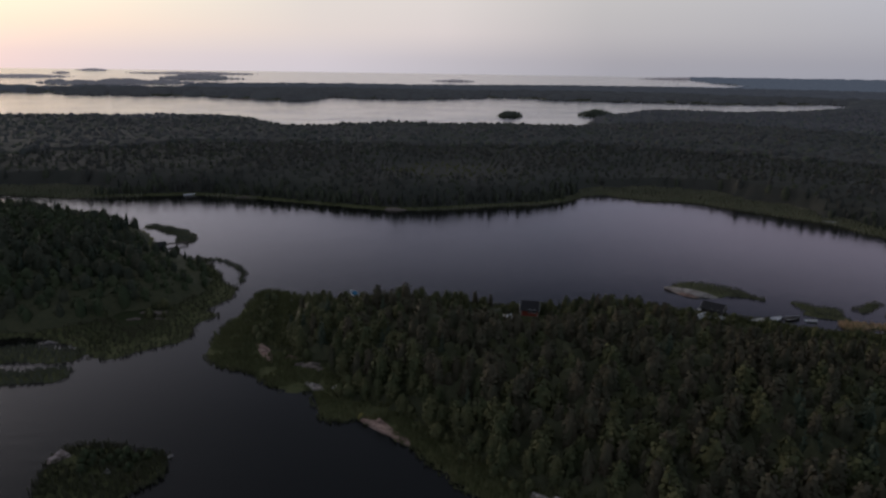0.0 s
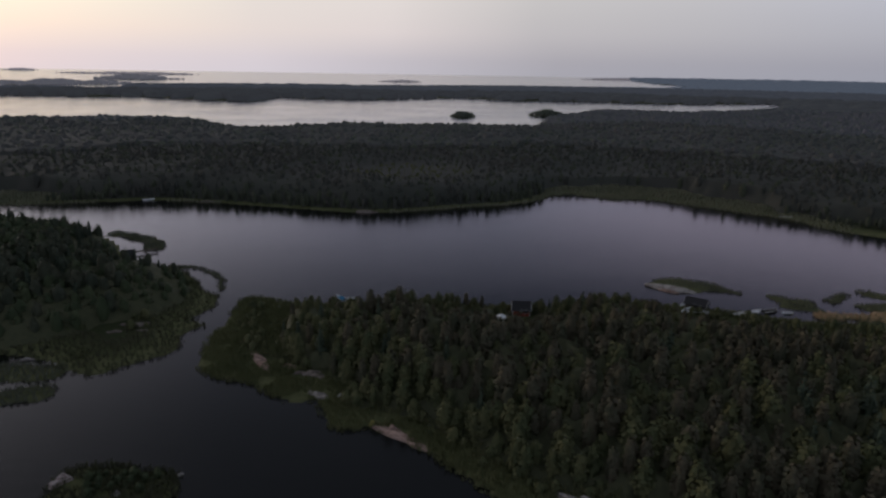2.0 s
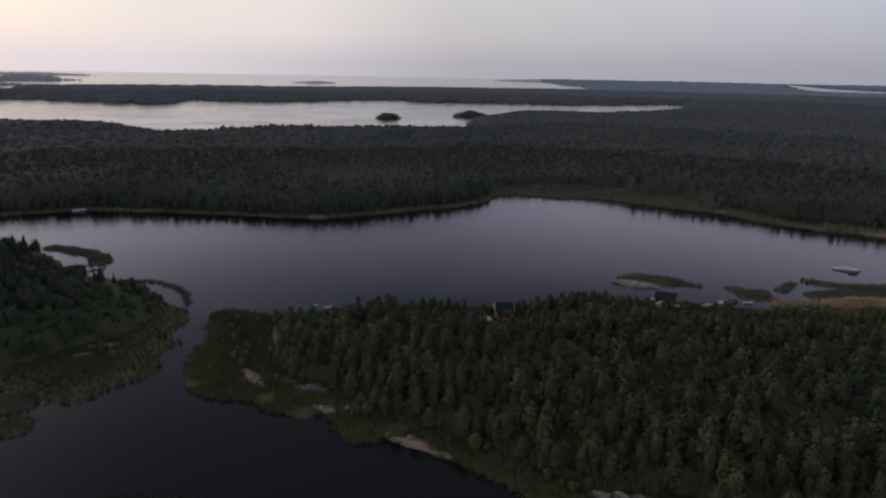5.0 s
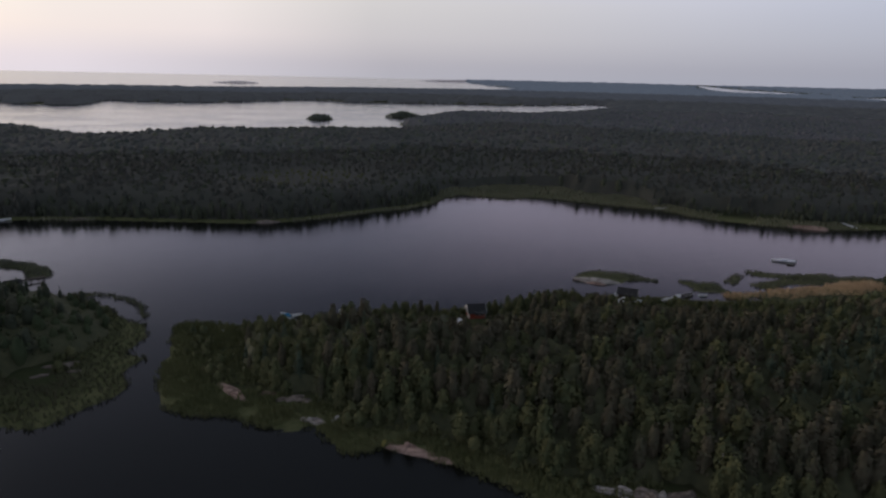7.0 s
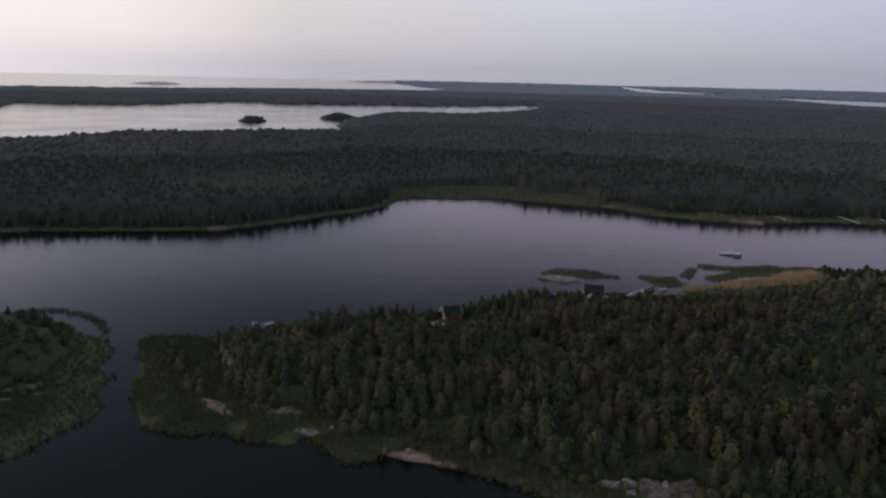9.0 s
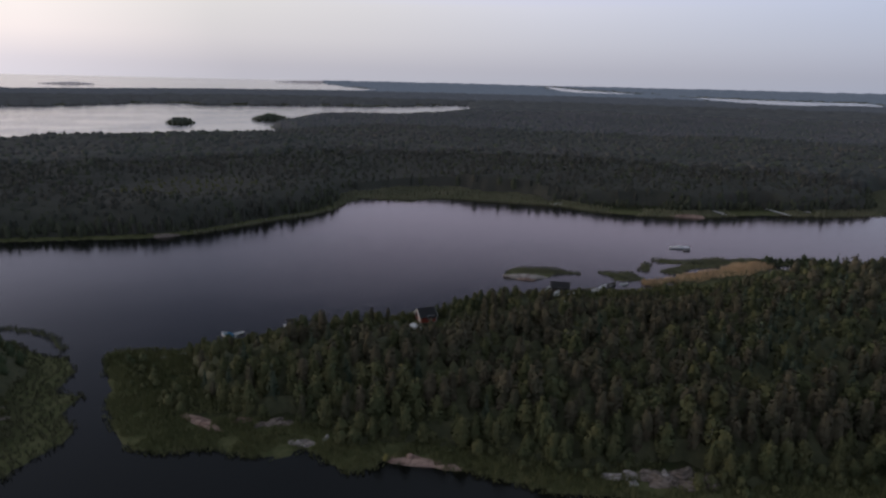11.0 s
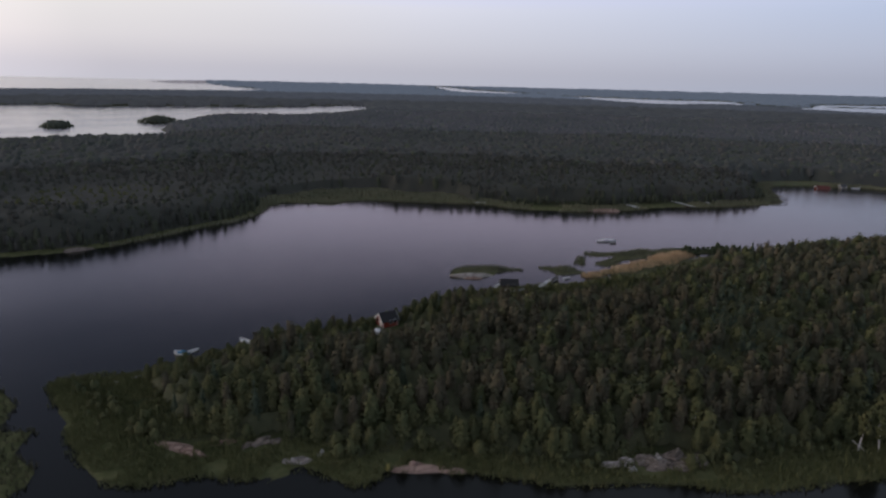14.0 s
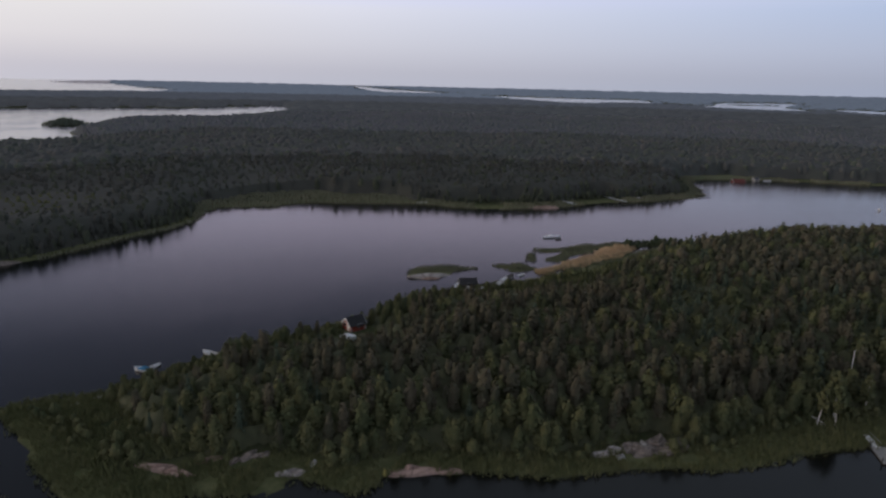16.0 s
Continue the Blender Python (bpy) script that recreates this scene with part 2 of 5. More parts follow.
def make_water_material():
    m, tree, b = material("lake_water")
    b.inputs["Base Color"].default_value = (0.0060, 0.0064, 0.0054, 1)
    b.inputs["Roughness"].default_value = 0.13
    b.inputs["IOR"].default_value = 1.333
    where = place(tree)
    stretch = tree.nodes.new("ShaderNodeMapping")
    stretch.inputs["Scale"].default_value = (0.7, 1.25, 1.0)
    stretch.inputs["Rotation"].default_value = (0, 0, 0.5)
    tree.links.new(where, stretch.inputs["Vector"])
    small = grain(tree, 1.9, 3.0, 0.55, stretch.outputs[0])
    swell = grain(tree, 0.35, 2.0, 0.5, stretch.outputs[0])
    calm = ramp(tree, [(0.40, (0.25, 0.25, 0.25)), (0.62, (1, 1, 1))], grain(tree, 0.011, 2.0, 0.5, stretch.outputs[0]))
    h = math_node(tree, "ADD", math_node(tree, "MULTIPLY", small, 0.55), math_node(tree, "MULTIPLY", swell, 0.55))
    parts = tree.nodes.new("ShaderNodeSeparateXYZ")
    tree.links.new(where, parts.inputs[0])
    sheltered = ramp(tree, [(0.0, (1, 1, 1)), (1.0, (1.7, 1.7, 1.7))], math_node(tree, "DIVIDE", math_node(tree, "SUBTRACT", parts.outputs[1], 380.0), 300.0))
    # the back of the inlet lies in the lee of the woods
    offset = node(tree, "ShaderNodeVectorMath")
    offset.operation = "DISTANCE"
    tree.links.new(where, offset.inputs[0])
    offset.inputs[1].default_value = (112, 292, 0)
    lee = ramp(tree, [(0.25, (0.12, 0.12, 0.12)), (1.0, (1, 1, 1))], math_node(tree, "DIVIDE", offset.outputs["Value"], 85.0))
    across = node(tree, "ShaderNodeVectorMath")
    across.operation = "DISTANCE"
    tree.links.new(where, across.inputs[0])
    across.inputs[1].default_value = (205, 200, 0)
    lee_shore = ramp(tree, [(0.25, (0.15, 0.15, 0.15)), (1.0, (1, 1, 1))], math_node(tree, "DIVIDE", across.outputs["Value"], 75.0))
    lee = math_node(tree, "MULTIPLY", lee, lee_shore)
    h = math_node(tree, "MULTIPLY", math_node(tree, "MULTIPLY", h, calm), math_node(tree, "MULTIPLY", sheltered, lee))
    bumped(tree, b, h, 1.0, WAVE)
    return m


WAVE = 0.062
GROUND = make_ground_material()
WATER = make_water_material()


# ---- the plan: shores as smooth closed lines with a little roughness ----
def smooth(points, steps=6):
    """A closed line through the points (Catmull-Rom)."""
    p = np.array(points, float)
    a, b, c, d = np.roll(p, 1, 0), p, np.roll(p, -1, 0), np.roll(p, -2, 0)
    t = (np.arange(steps) / steps)[:, None, None]
    q = 0.5 * (2 * b + (c - a) * t + (2 * a - 5 * b + 4 * c - d) * t ** 2 + (3 * b - a - 3 * c + d) * t ** 3)
    return q.transpose(1, 0, 2).reshape(-1, 2)


def inside(x, y, line):
    """Metres inside a closed line (negative outside)."""
    best = np.full(x.shape, 1e18)
    odd = np.zeros(x.shape, bool)
    for (ax, ay), (bx, by) in zip(line, np.roll(line, -1, 0)):
        ex, ey = bx - ax, by - ay
        t = np.clip(((x - ax) * ex + (y - ay) * ey) / (ex * ex + ey * ey + 1e-12), 0, 1)
        best = np.minimum(best, (x - ax - t * ex) ** 2 + (y - ay - t * ey) ** 2)
        if ay != by:
            odd ^= ((ay > y) != (by > y)) & (x < ex * (y - ay) / ey + ax)
    return np.where(odd, 1, -1) * np.sqrt(best)


def waves(x, y, size, seed=0):
    """Smooth value noise, -1 to 1, with features about size metres across."""
    u, v = x / size, y / size
    i, j = np.floor(u).astype(np.int64), np.floor(v).astype(np.int64)
    fu, fv = u - i, v - j
    fu, fv = fu * fu * (3 - 2 * fu), fv * fv * (3 - 2 * fv)

    def lot(a, b):
        h = (a * 374761393 + b * 668265263 + seed * 974634777) & 0xFFFFFFFF
        h = ((h ^ (h >> 13)) * 1274126177) & 0xFFFFFFFF
        return ((h ^ (h >> 16)) & 0xFFFF) / 32767.5 - 1
    return ((lot(i, j) * (1 - fu) + lot(i + 1, j) * fu) * (1 - fv) + (lot(i, j + 1) * (1 - fu) + lot(i + 1, j + 1) * fu) * fv)


PENINSULA = smooth([
    (-50, 169), (-51, 160), (-52, 146), (-52, 133), (-49, 124), (-39, 120), (-35, 115.5), (-29, 111), (-25, 111.5), (-21.5, 103),
    (-17, 101), (-14, 101.5), (-5, 94), (-1, 88.5), (6, 80), (17, 72), (26, 62), (33, 58), (43, 52), (50, 47), (62, 38), (90, 20),
    (150, -30), (260, -120), (420, -200), (420, -110), (350, -40), (300, 20), (270, 55), (245, 84), (225, 104), (205, 117),
    (185, 123), (168, 131), (150, 136), (120, 142), (95, 145), (83, 151), (72, 156), (60, 159), (46, 161), (30, 159), (15, 160),
    (0, 162), (-12, 163), (-24, 163), (-33, 163), (-42, 167)])
WEST_ISLAND = smooth([
    (-65, 129), (-58, 135), (-58.5, 141), (-59.5, 145), (-55.5, 150), (-59.5, 155), (-57, 163), (-57.5, 171), (-63, 176), (-67, 185), (-73, 193), (-83, 201), (-92, 205),
    (-99, 213), (-103, 222), (-110, 232), (-122, 242), (-145, 251), (-172, 262), (-230, 278), (-330, 270), (-400, 180), (-300, 110),
    (-180, 112), (-130, 124), (-100, 134), (-85, 132), (-72, 124)])
ROCK_ISLE = smooth([(-58, 79), (-61, 86), (-60, 91), (-56, 92), (-50, 91.5), (-44, 89.5), (-43, 84), (-47, 78), (-54, 76)])
REED_ISLE = smooth([(65.5, 174.5), (68, 180), (74, 183), (81, 181), (84, 175), (80, 170.5), (72, 169)])
MAIN_SOUTH = [
    (-1500, 500), (-900, 350), (-500, 335), (-300, 318), (-223, 305), (-190, 297), (-164, 297), (-124, 305), (-97, 301), (-59, 288), (-37, 281),
    (-20, 277), (0, 281), (20, 288), (40, 294), (56, 302), (68, 314), (80, 325), (92, 314), (105, 309), (120, 306), (139, 288),
    (151, 277), (163, 262), (172, 240), (190, 222), (209, 211), (234, 203), (262, 188), (298, 173), (307, 171), (316, 176), (335, 186),
    (350, 197), (380, 201), (421, 153), (452, 101), (520, 20), (760, -260)]
MAIN_NORTH = [
    (1500, -900), (4700, -1500), (4700, 4700), (1950, 4700), (1520, 3800), (1480, 3300), (1400, 2960), (1000, 2800), (640, 2650), (300, 2520), (0, 2400), (-400, 2350),
    (-640, 2250), (-800, 2080), (-720, 1800), (-740, 1690), (-886, 1740), (-946, 1630), (-1108, 1640), (-1500, 1640), (-2100, 1600), (-2100, 1470), (-1500, 1500), (-1150, 1500),
    (-996, 1480), (-878, 1487), (-812, 1412), (-634, 1412), (-540, 1430), (-452, 1368), (-315, 1285), (-262, 1325),
    (-255, 1500), (-166, 1415), (-4, 1465), (155, 1590), (266, 1475), (508, 1445), (601, 1390), (740, 1430), (855, 1450), (870, 1415), (760, 1240),
    (635, 1070), (520, 990), (406, 940), (310, 948), (262, 952), (246, 925), (222, 885), (182, 830), (172, 780), (158, 735),
    (140, 680), (63, 658), (-49, 672), (-100, 645), (-142, 628), (-202, 708), (-306, 741), (-358, 719), (-464, 699), (-900, 760), (-1500, 800)]
MAINLAND = smooth(MAIN_SOUTH + MAIN_NORTH, 3)
# reed beds on mud banks: lines and half widths
BEDS = [([(-112, 108), (-98, 111.5), (-87, 114.5), (-78, 116.5)], 4.4), ([(-118, 121), (-104, 124), (-92, 125), (-80, 125.5)], 4.6),
        ([(-112, 242), (-106, 238.5), (-99, 233), (-94, 227), (-91.5, 221)], 3.4), ([(-79, 199), (-72, 198.5), (-65, 192.5), (-60, 184.5), (-58.5, 177)], 1.4)]
BAY_BEDS = [([(71, 178.5), (77, 177), (82, 173.5)], 4.8), ([(83, 173), (88, 168)], 2.0), ([(97.5, 163), (102, 159)], 3.9), ([(96, 157.5), (103, 154)], 2.3), ([(118.5, 165.5), (112, 160.5)], 2.3),
            ([(126, 166), (135, 160), (147, 158.5)], 3.6), ([(120, 155), (130, 156), (139, 154)], 3.6), ([(147, 152.5), (159, 151)], 3.2), ([(159, 146), (170, 141)], 3.6), ([(112, 143.5), (130, 140.5), (150, 137.5), (168, 133)], 3.4)]
DRY_BEDS = [([(102, 149.5), (112, 147.8)], 3.2), ([(119, 146), (134, 145), (148, 144)], 4.8), ([(140, 147), (155, 145.5)], 3.8)]


def along(points, wide):
    """Metres inside a ragged band along an open line."""
    p = np.array(points, float)

    def depth(x, y):
        best = np.full(x.shape, 1e9)
        for (ax, ay), (bx, by) in zip(p[:-1], p[1:]):
            ex, ey = bx - ax, by - ay
            t = np.clip(((x - ax) * ex + (y - ay) * ey) / (ex * ex + ey * ey), 0, 1)
            best = np.minimum(best, np.hypot(x - ax - t * ex, y - ay - t * ey))
        return wide * (1 + 0.35 * waves(x, y, wide * 1.6, 62)) - best
    return depth


# islands far out: x, y, half length, half width, turn
ISLES = [(90, 912, 20, 16, 0), (-1930, 2990, 270, 55, 45), (-1110, 2290, 250, 42, 45), (-1290, 2200, 115, 32, -30), (-1190, 3220, 200, 50, 25),
         (-1490, 4030, 360, 55, 16), (-2215, 4180, 95, 38, 32), (-2115, 3640, 58, 34, 22), (-2540, 4240, 68, 34, 50), (50, 3500, 120, 45, 0), (1500, 4300, 260, 45, -4)]
LAKE_ISLES = [(2909, 976, 70, 45, 110), (2959, 897, 55, 40, 110)]
KNOB = (224, 957, 27, 13, 6)
# lakes in the far woods: shorelines, and round ones as x, y, half length, half width, turn
LAKE_LINES = [smooth(line, 3) for line in (
    [(2731, 2233), (2809, 1972), (2929, 1710), (3033, 1530), (2640, 1260), (2521, 1245), (2440, 1400), (2101, 1294), (2297, 1613), (2520, 1950)],
    [(2660, 1260), (2560, 960), (2450, 990), (2550, 1240)],
    [(2464, 951), (3097, 1124), (3299, 1035), (3357, 877), (2802, 790), (2453, 617), (2200, 558), (2110, 647), (2202, 742), (2163, 842)],
    [(2374, 557), (2774, 560), (2700, 430), (2600, 250), (2150, 300), (2200, 380), (2364, 482)],
    [(3023, 3662), (2866, 3144), (2845, 2709), (2698, 2574), (2512, 2770), (2700, 3200)])]
LAKES = [(1150, 3050, 220, 330, 160), (-640, 1900, 45, 40, 0)]


def blob(x, y, spec):
    cx, cy, a, b, turn = spec
    c, s = math.cos(radians(turn)), math.sin(radians(turn))
    u, v = ((x - cx) * c + (y - cy) * s) / a, (-(x - cx) * s + (y - cy) * c) / b
    r = np.sqrt(u * u + v * v)
    return (1 - r + 0.22 * waves(x, y, b * 1.4, 5)) * min(a, b)


def far_rise(x, y):
    """The sheet bends gently up far out, so that its rim stands at the true horizon."""
    r = np.hypot(x + 35, y - 15)
    return 37 * np.clip((r - 2600) / 2250, 0, None) ** 2


def land(x, y):
    """Metres inland from the nearest shore; negative on the water."""
    d = inside(x, y, MAINLAND)
    d = np.maximum(d, inside(x, y, PENINSULA))
    d = np.maximum(d, inside(x, y, WEST_ISLAND))
    d = np.maximum(d, inside(x, y, ROCK_ISLE))
    d = np.maximum(d, inside(x, y, REED_ISLE))
    for k in ISLES:
        d = np.maximum(d, blob(x, y, k))
    close = np.hypot(x - 20, y - 150) < 190
    if close.any():
        xs, ys, ds = x[close], y[close], d[close]
        for line, wide in BEDS + BAY_BEDS + DRY_BEDS:
            ds = np.maximum(ds, along(line, wide)(xs, ys) - 0.4)
        d[close] = ds
    d = np.maximum(d, blob(x, y, KNOB))
    for k in LAKES:
        d = np.minimum(d, -blob(x, y, k))
    out = np.hypot(x, y) > 1800
    if out.any():
        xs, ys, ds = x[out], y[out], d[out]
        for line in LAKE_LINES:
            ds = np.minimum(ds, -inside(xs, ys, line))
        d[out] = ds
    for k in LAKE_ISLES:
        d = np.maximum(d, blob(x, y, k))
    far = np.clip(np.hypot(x, y - 130) / 300, 0.35, 6)
    return d + (waves(x, y, 7, 1) * 1.2 + waves(x, y, 2.6, 2) * 0.5) * far


def height(x, y, d=None):
    d = land(x, y) if d is None else d
    wet = -0.25 - np.clip(-d, 0, 14) * 0.22
    s = np.clip((d - 5) / 40, 0, 1)
    far = np.clip((np.hypot(x, y) - 330) / 400, 0, 1)
    dry = 0.10 + np.clip(d, 0, 6) * 0.07 + s * (2.2 + 0.8 * waves(x, y, 30, 3)) + np.clip((d - 30) / 120, 0, 1) * far * np.clip((2600 - np.hypot(x, y)) / 1000, 0, 1) * (1.5 + 2.5 * waves(x, y, 260, 4))
    return np.where(d > 0, dry, np.maximum(wet, -0.25 - 3.0)) + 0.06 * waves(x, y, 3, 6) + far_rise(x, y)


def sheet(name, radii, angles, lift, mat):
    """A round sheet about the path, as rings and spokes."""
    a, r = np.meshgrid(angles, radii)
    x, y = -35 - np.sin(a) * r, 15 + np.cos(a) * r
    z = lift(x.ravel(), y.ravel()).reshape(x.shape)
    n, m = x.shape
    co = np.stack([x, y, z], -1).reshape(-1, 3)
    i, j = np.meshgrid(np.arange(n - 1), np.arange(m), indexing="ij")
    k = (j + 1) % m
    quads = np.stack([i * m + j, i * m + k, (i + 1) * m + k, (i + 1) * m + j], -1).reshape(-1, 4)[:, ::-1]
    centre = len(co)
    co = np.vstack([co, [[-35, 15, float(lift(np.array([-35.0]), np.array([15.0]))[0])]]])
    caps = np.stack([np.full(m, centre), np.arange(m), (np.arange(m) + 1) % m], -1)
    mesh = mesh_of(name, co, [quads, caps])
    mesh.materials.append(mat)
    mesh.shade_smooth()
    return new(name, mesh)


def mesh_of(name, co, face_sets, slots=None):
    """A mesh from an array of corners and arrays of faces with 3 or 4 corners each."""
    mesh = bpy.data.meshes.new(name)
    loops = np.concatenate([f.ravel() for f in face_sets]).astype(np.int32)
    sizes = np.concatenate([np.full(len(f), f.shape[1]) for f in face_sets])
    mesh.vertices.add(len(co))
    mesh.vertices.foreach_set("co", np.asarray(co, np.float32).ravel())
    mesh.loops.add(len(loops))
    mesh.loops.foreach_set("vertex_index", loops)
    mesh.polygons.add(len(sizes))
    mesh.polygons.foreach_set("loop_start", np.concatenate([[0], np.cumsum(sizes)[:-1]]).astype(np.int32))
    if slots is not None:
        mesh.polygons.foreach_set("material_index", np.asarray(slots, np.int32))
    mesh.update(calc_edges=True)
    mesh.validate()
    return mesh


sight = np.radians(np.concatenate([np.arange(-100, 55, 0.48), np.arange(55, 260, 5.0)]))
rings = np.concatenate([np.arange(10, 60, 6), np.arange(60, 200, 1.35), np.arange(200, 330, 2.4), 330 * 1.016 ** np.arange(0, 76), 1104 * 1.03 ** np.arange(0, 30), np.arange(2690, 4840, 45)])
rings = np.append(rings[rings < 4840], 4850)
ground = tagged(sheet("ground", rings, sight, height, GROUND), "low wooded shores and mossy forest floor", "ground", kind="structure")
wide = np.radians(np.arange(0, 360, 3.0))
water = tagged(sheet("water", np.concatenate([np.arange(20, 2600, 120), np.linspace(2600, 4850, 40)]), wide, far_rise, WATER),
               "calm dark lake water mirroring the dusk sky", "water", kind="structure")


# ---- trees ----
def ring(centre, axis_r, z, sides, rng, rough=0.0):
    a = np.arange(sides) * 2 * np.pi / sides
    r = axis_r * (1 + rough * rng.uniform(-1, 1, sides))
    return np.stack([centre[0] + r * np.cos(a), centre[1] + r * np.sin(a), np.full(sides, z)], -1)


def tube(rng, points, radii, sides=6):
    """A tapered stem through points."""
    co, faces = [], []
    for k, (p, r) in enumerate(zip(points, radii)):
        co.append(ring(p, r, p[2], sides, rng, 0.12))
        if k:
            i = np.arange(sides)
            j = (i + 1) % sides
            faces.append(np.stack([(k - 1) * sides + i, (k - 1) * sides + j, k * sides + j, k * sides + i], -1))
    return np.vstack(co), np.vstack(faces)


def stem(rng, tall, thick, limbs, crown_low, lean=0.03):
    """Trunk and main limbs of a tree as one body."""
    bend = rng.uniform(-lean, lean, 2)
    steps = [0, 0.08, 0.35, 0.7, 0.97]
    axis = [np.array([bend[0] * s * tall + 0.05 * rng.normal() * s, bend[1] * s * tall + 0.05 * rng.normal() * s, s * tall - 0.3 * (s == 0)]) for s in steps]
    co, fa = tube(rng, axis, [thick * 1.35, thick, thick * 0.8, thick * 0.5, thick * 0.12], 5)
    cos, fas, n = [co], [fa], len(co)
    for k in range(limbs):
        s = rng.uniform(crown_low, 0.85)
        a = rng.uniform(0, 2 * np.pi)
        root = np.array([bend[0] * s * tall, bend[1] * s * tall, s * tall])
        reach = tall * 0.16 * (1.2 - s)+0.4
        tip = root + np.array([np.cos(a) * reach, np.sin(a) * reach, reach * 0.55])
        c, f = tube(rng, [root, (root + tip) / 2 + (0, 0, 0.1), tip], [thick * 0.35, thick * 0.22, thick * 0.06], 4)
        cos.append(c), fas.append(f + n)
        n += len(c)
    return np.vstack(cos), np.vstack(fas)


def tufts(rng, centres, outward, size, flat=0.5):
    """A leafy scrap at each centre: a bent four-cornered clump, turned roughly outward."""
    n = len(centres)
    nrm = outward + rng.normal(0, flat, (n, 3))
    nrm /= np.linalg.norm(nrm, axis=1)[:, None] + 1e-9
    side = np.cross(nrm, rng.normal(0, 1, (n, 3)))
    side /= np.linalg.norm(side, axis=1)[:, None] + 1e-9
    over = np.cross(nrm, side)
    s = (size * rng.uniform(0.6, 1.3, n))[:, None]
    t = s * rng.uniform(0.55, 1.0, (n, 1))
    sag = nrm * s * 0.35
    co = np.stack([centres - side * s - sag, centres - over * t + nrm * s * 0.1, centres + side * s - sag, centres + over * t + nrm * s * 0.1], 1).reshape(-1, 3)
    return co, np.arange(4 * n).reshape(n, 4)


def crown(rng, kind, tall, count, size, broad=1.0, bare=0.0):
    """Leafy clumps of a crown; kind gives its outline."""
    low, wide_at, lumps = {"pine": (0.16, 0.255, 12), "birch": (0.06, 0.305, 14), "spruce": (0.05, 0.23, 0), "bush": (0.0, 0.55, 7)}[kind]
    s = rng.uniform(bare, 1, count * 4)
    if kind == "spruce":
        girth = (1 - s) * (0.80 + 0.30 * ((s * 8) % 1.0))
    elif kind == "pine":
        girth = np.minimum(1, (s + 0.20) / 0.42) * (1.02 - s) ** 0.38
    else:
        girth = np.sin(np.pi * (0.13 + 0.86 * s)) ** 0.75
    keep = rng.uniform(0, 1, count * 4) < girth + 0.12
    s, girth = s[keep][:count], girth[keep][:count]
    n = len(s)
    a = rng.uniform(0, 2 * np.pi, n)
    bulge = np.full(n, 0.0 if lumps else 0.75)
    for k in range(lumps):
        la, ls, lw = k * 2.4 + rng.uniform(-0.5, 0.5), (k + rng.uniform(0.2, 0.8)) / lumps, rng.uniform(0.6, 1.0)
        turn = (a - la + np.pi) % (2 * np.pi) - np.pi
        bulge = np.maximum(bulge, lw * np.exp(-(turn / 0.62) ** 2 - ((s - ls) / 0.13) ** 2))
    r = broad * tall * wide_at * girth * (0.66 + 0.46 * bulge) * rng.uniform(0.78, 1.06, n) + 0.06
    z = tall * (low + (0.99 - low) * s) + 0.1 * rng.normal(size=n)
    c = np.stack([r * np.cos(a), r * np.sin(a), z], -1)
    rise = 0.35 + 0.9 * s
    out = np.stack([np.cos(a), np.sin(a), rise], -1)
    return tufts(rng, c, out, size, 0.45)


def dome(rng, kind, tall, sides=6, fat=1.0):
    """The dense heart of a crown: a lumpy closed cap of foliage."""
    low, wide_at = {"pine": (0.22, 0.235), "birch": (0.08, 0.28), "spruce": (0.05, 0.20), "bush": (0.0, 0.48)}[kind]
    levels = ((0.0, 0.70), (0.36, 1.0), (0.74, 0.80), (0.93, 0.45)) if kind != "spruce" else ((0.0, 1.0), (0.40, 0.72), (0.76, 0.38))
    if sides == 5:
        levels = ((0.12, 1.12), (0.84, 0.88)) if kind != "spruce" else ((0.10, 1.25), (0.78, 0.66))
    elif fat > 0.9:
        levels = ((0.0, 0.80), (0.42, 1.10), (0.80, 1.0), (0.94, 0.56)) if kind != "spruce" else ((0.0, 1.05), (0.45, 0.90), (0.80, 0.50))
    co, fa = [], []
    i = np.arange(sides)
    j = (i + 1) % sides
    for k, (s, g) in enumerate(levels):
        turn = rng.uniform(0, 1)
        a = (i + turn) * 2 * np.pi / sides
        r = fat * tall * wide_at * g * rng.uniform(0.78, 1.16, sides)
        co.append(np.stack([r * np.cos(a), r * np.sin(a), tall * (low + (0.97 - low) * s) + tall * 0.04 * rng.normal(size=sides)], -1))
        if k:
            b, t = (k - 1) * sides, k * sides
            fa += [np.stack([b + i, b + j, t + j], -1), np.stack([b + i, t + j, t + i], -1)]
    co.append([[0, 0, tall * 0.985]])
    top = len(levels) * sides
    fa.append(np.stack([top - sides + i, top - sides + j, np.full(sides, top)], -1))
    return np.vstack(co), np.vstack(fa)


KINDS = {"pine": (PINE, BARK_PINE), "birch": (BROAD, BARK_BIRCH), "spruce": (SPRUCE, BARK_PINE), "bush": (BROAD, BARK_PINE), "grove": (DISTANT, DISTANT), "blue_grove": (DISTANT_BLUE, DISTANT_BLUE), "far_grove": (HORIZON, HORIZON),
         "alder": (DARK_BROAD, BARK_PINE), "shade_pine": (DARK_PINE, BARK_PINE), "shade_spruce": (DARK_SPRUCE, BARK_PINE), "isle_grove": (ISLE_HAZE, ISLE_HAZE), "sea_grove": (SEA_HAZE, SEA_HAZE),
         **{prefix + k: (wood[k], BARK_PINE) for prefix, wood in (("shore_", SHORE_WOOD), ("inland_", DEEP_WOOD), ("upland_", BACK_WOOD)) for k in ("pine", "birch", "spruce")}}


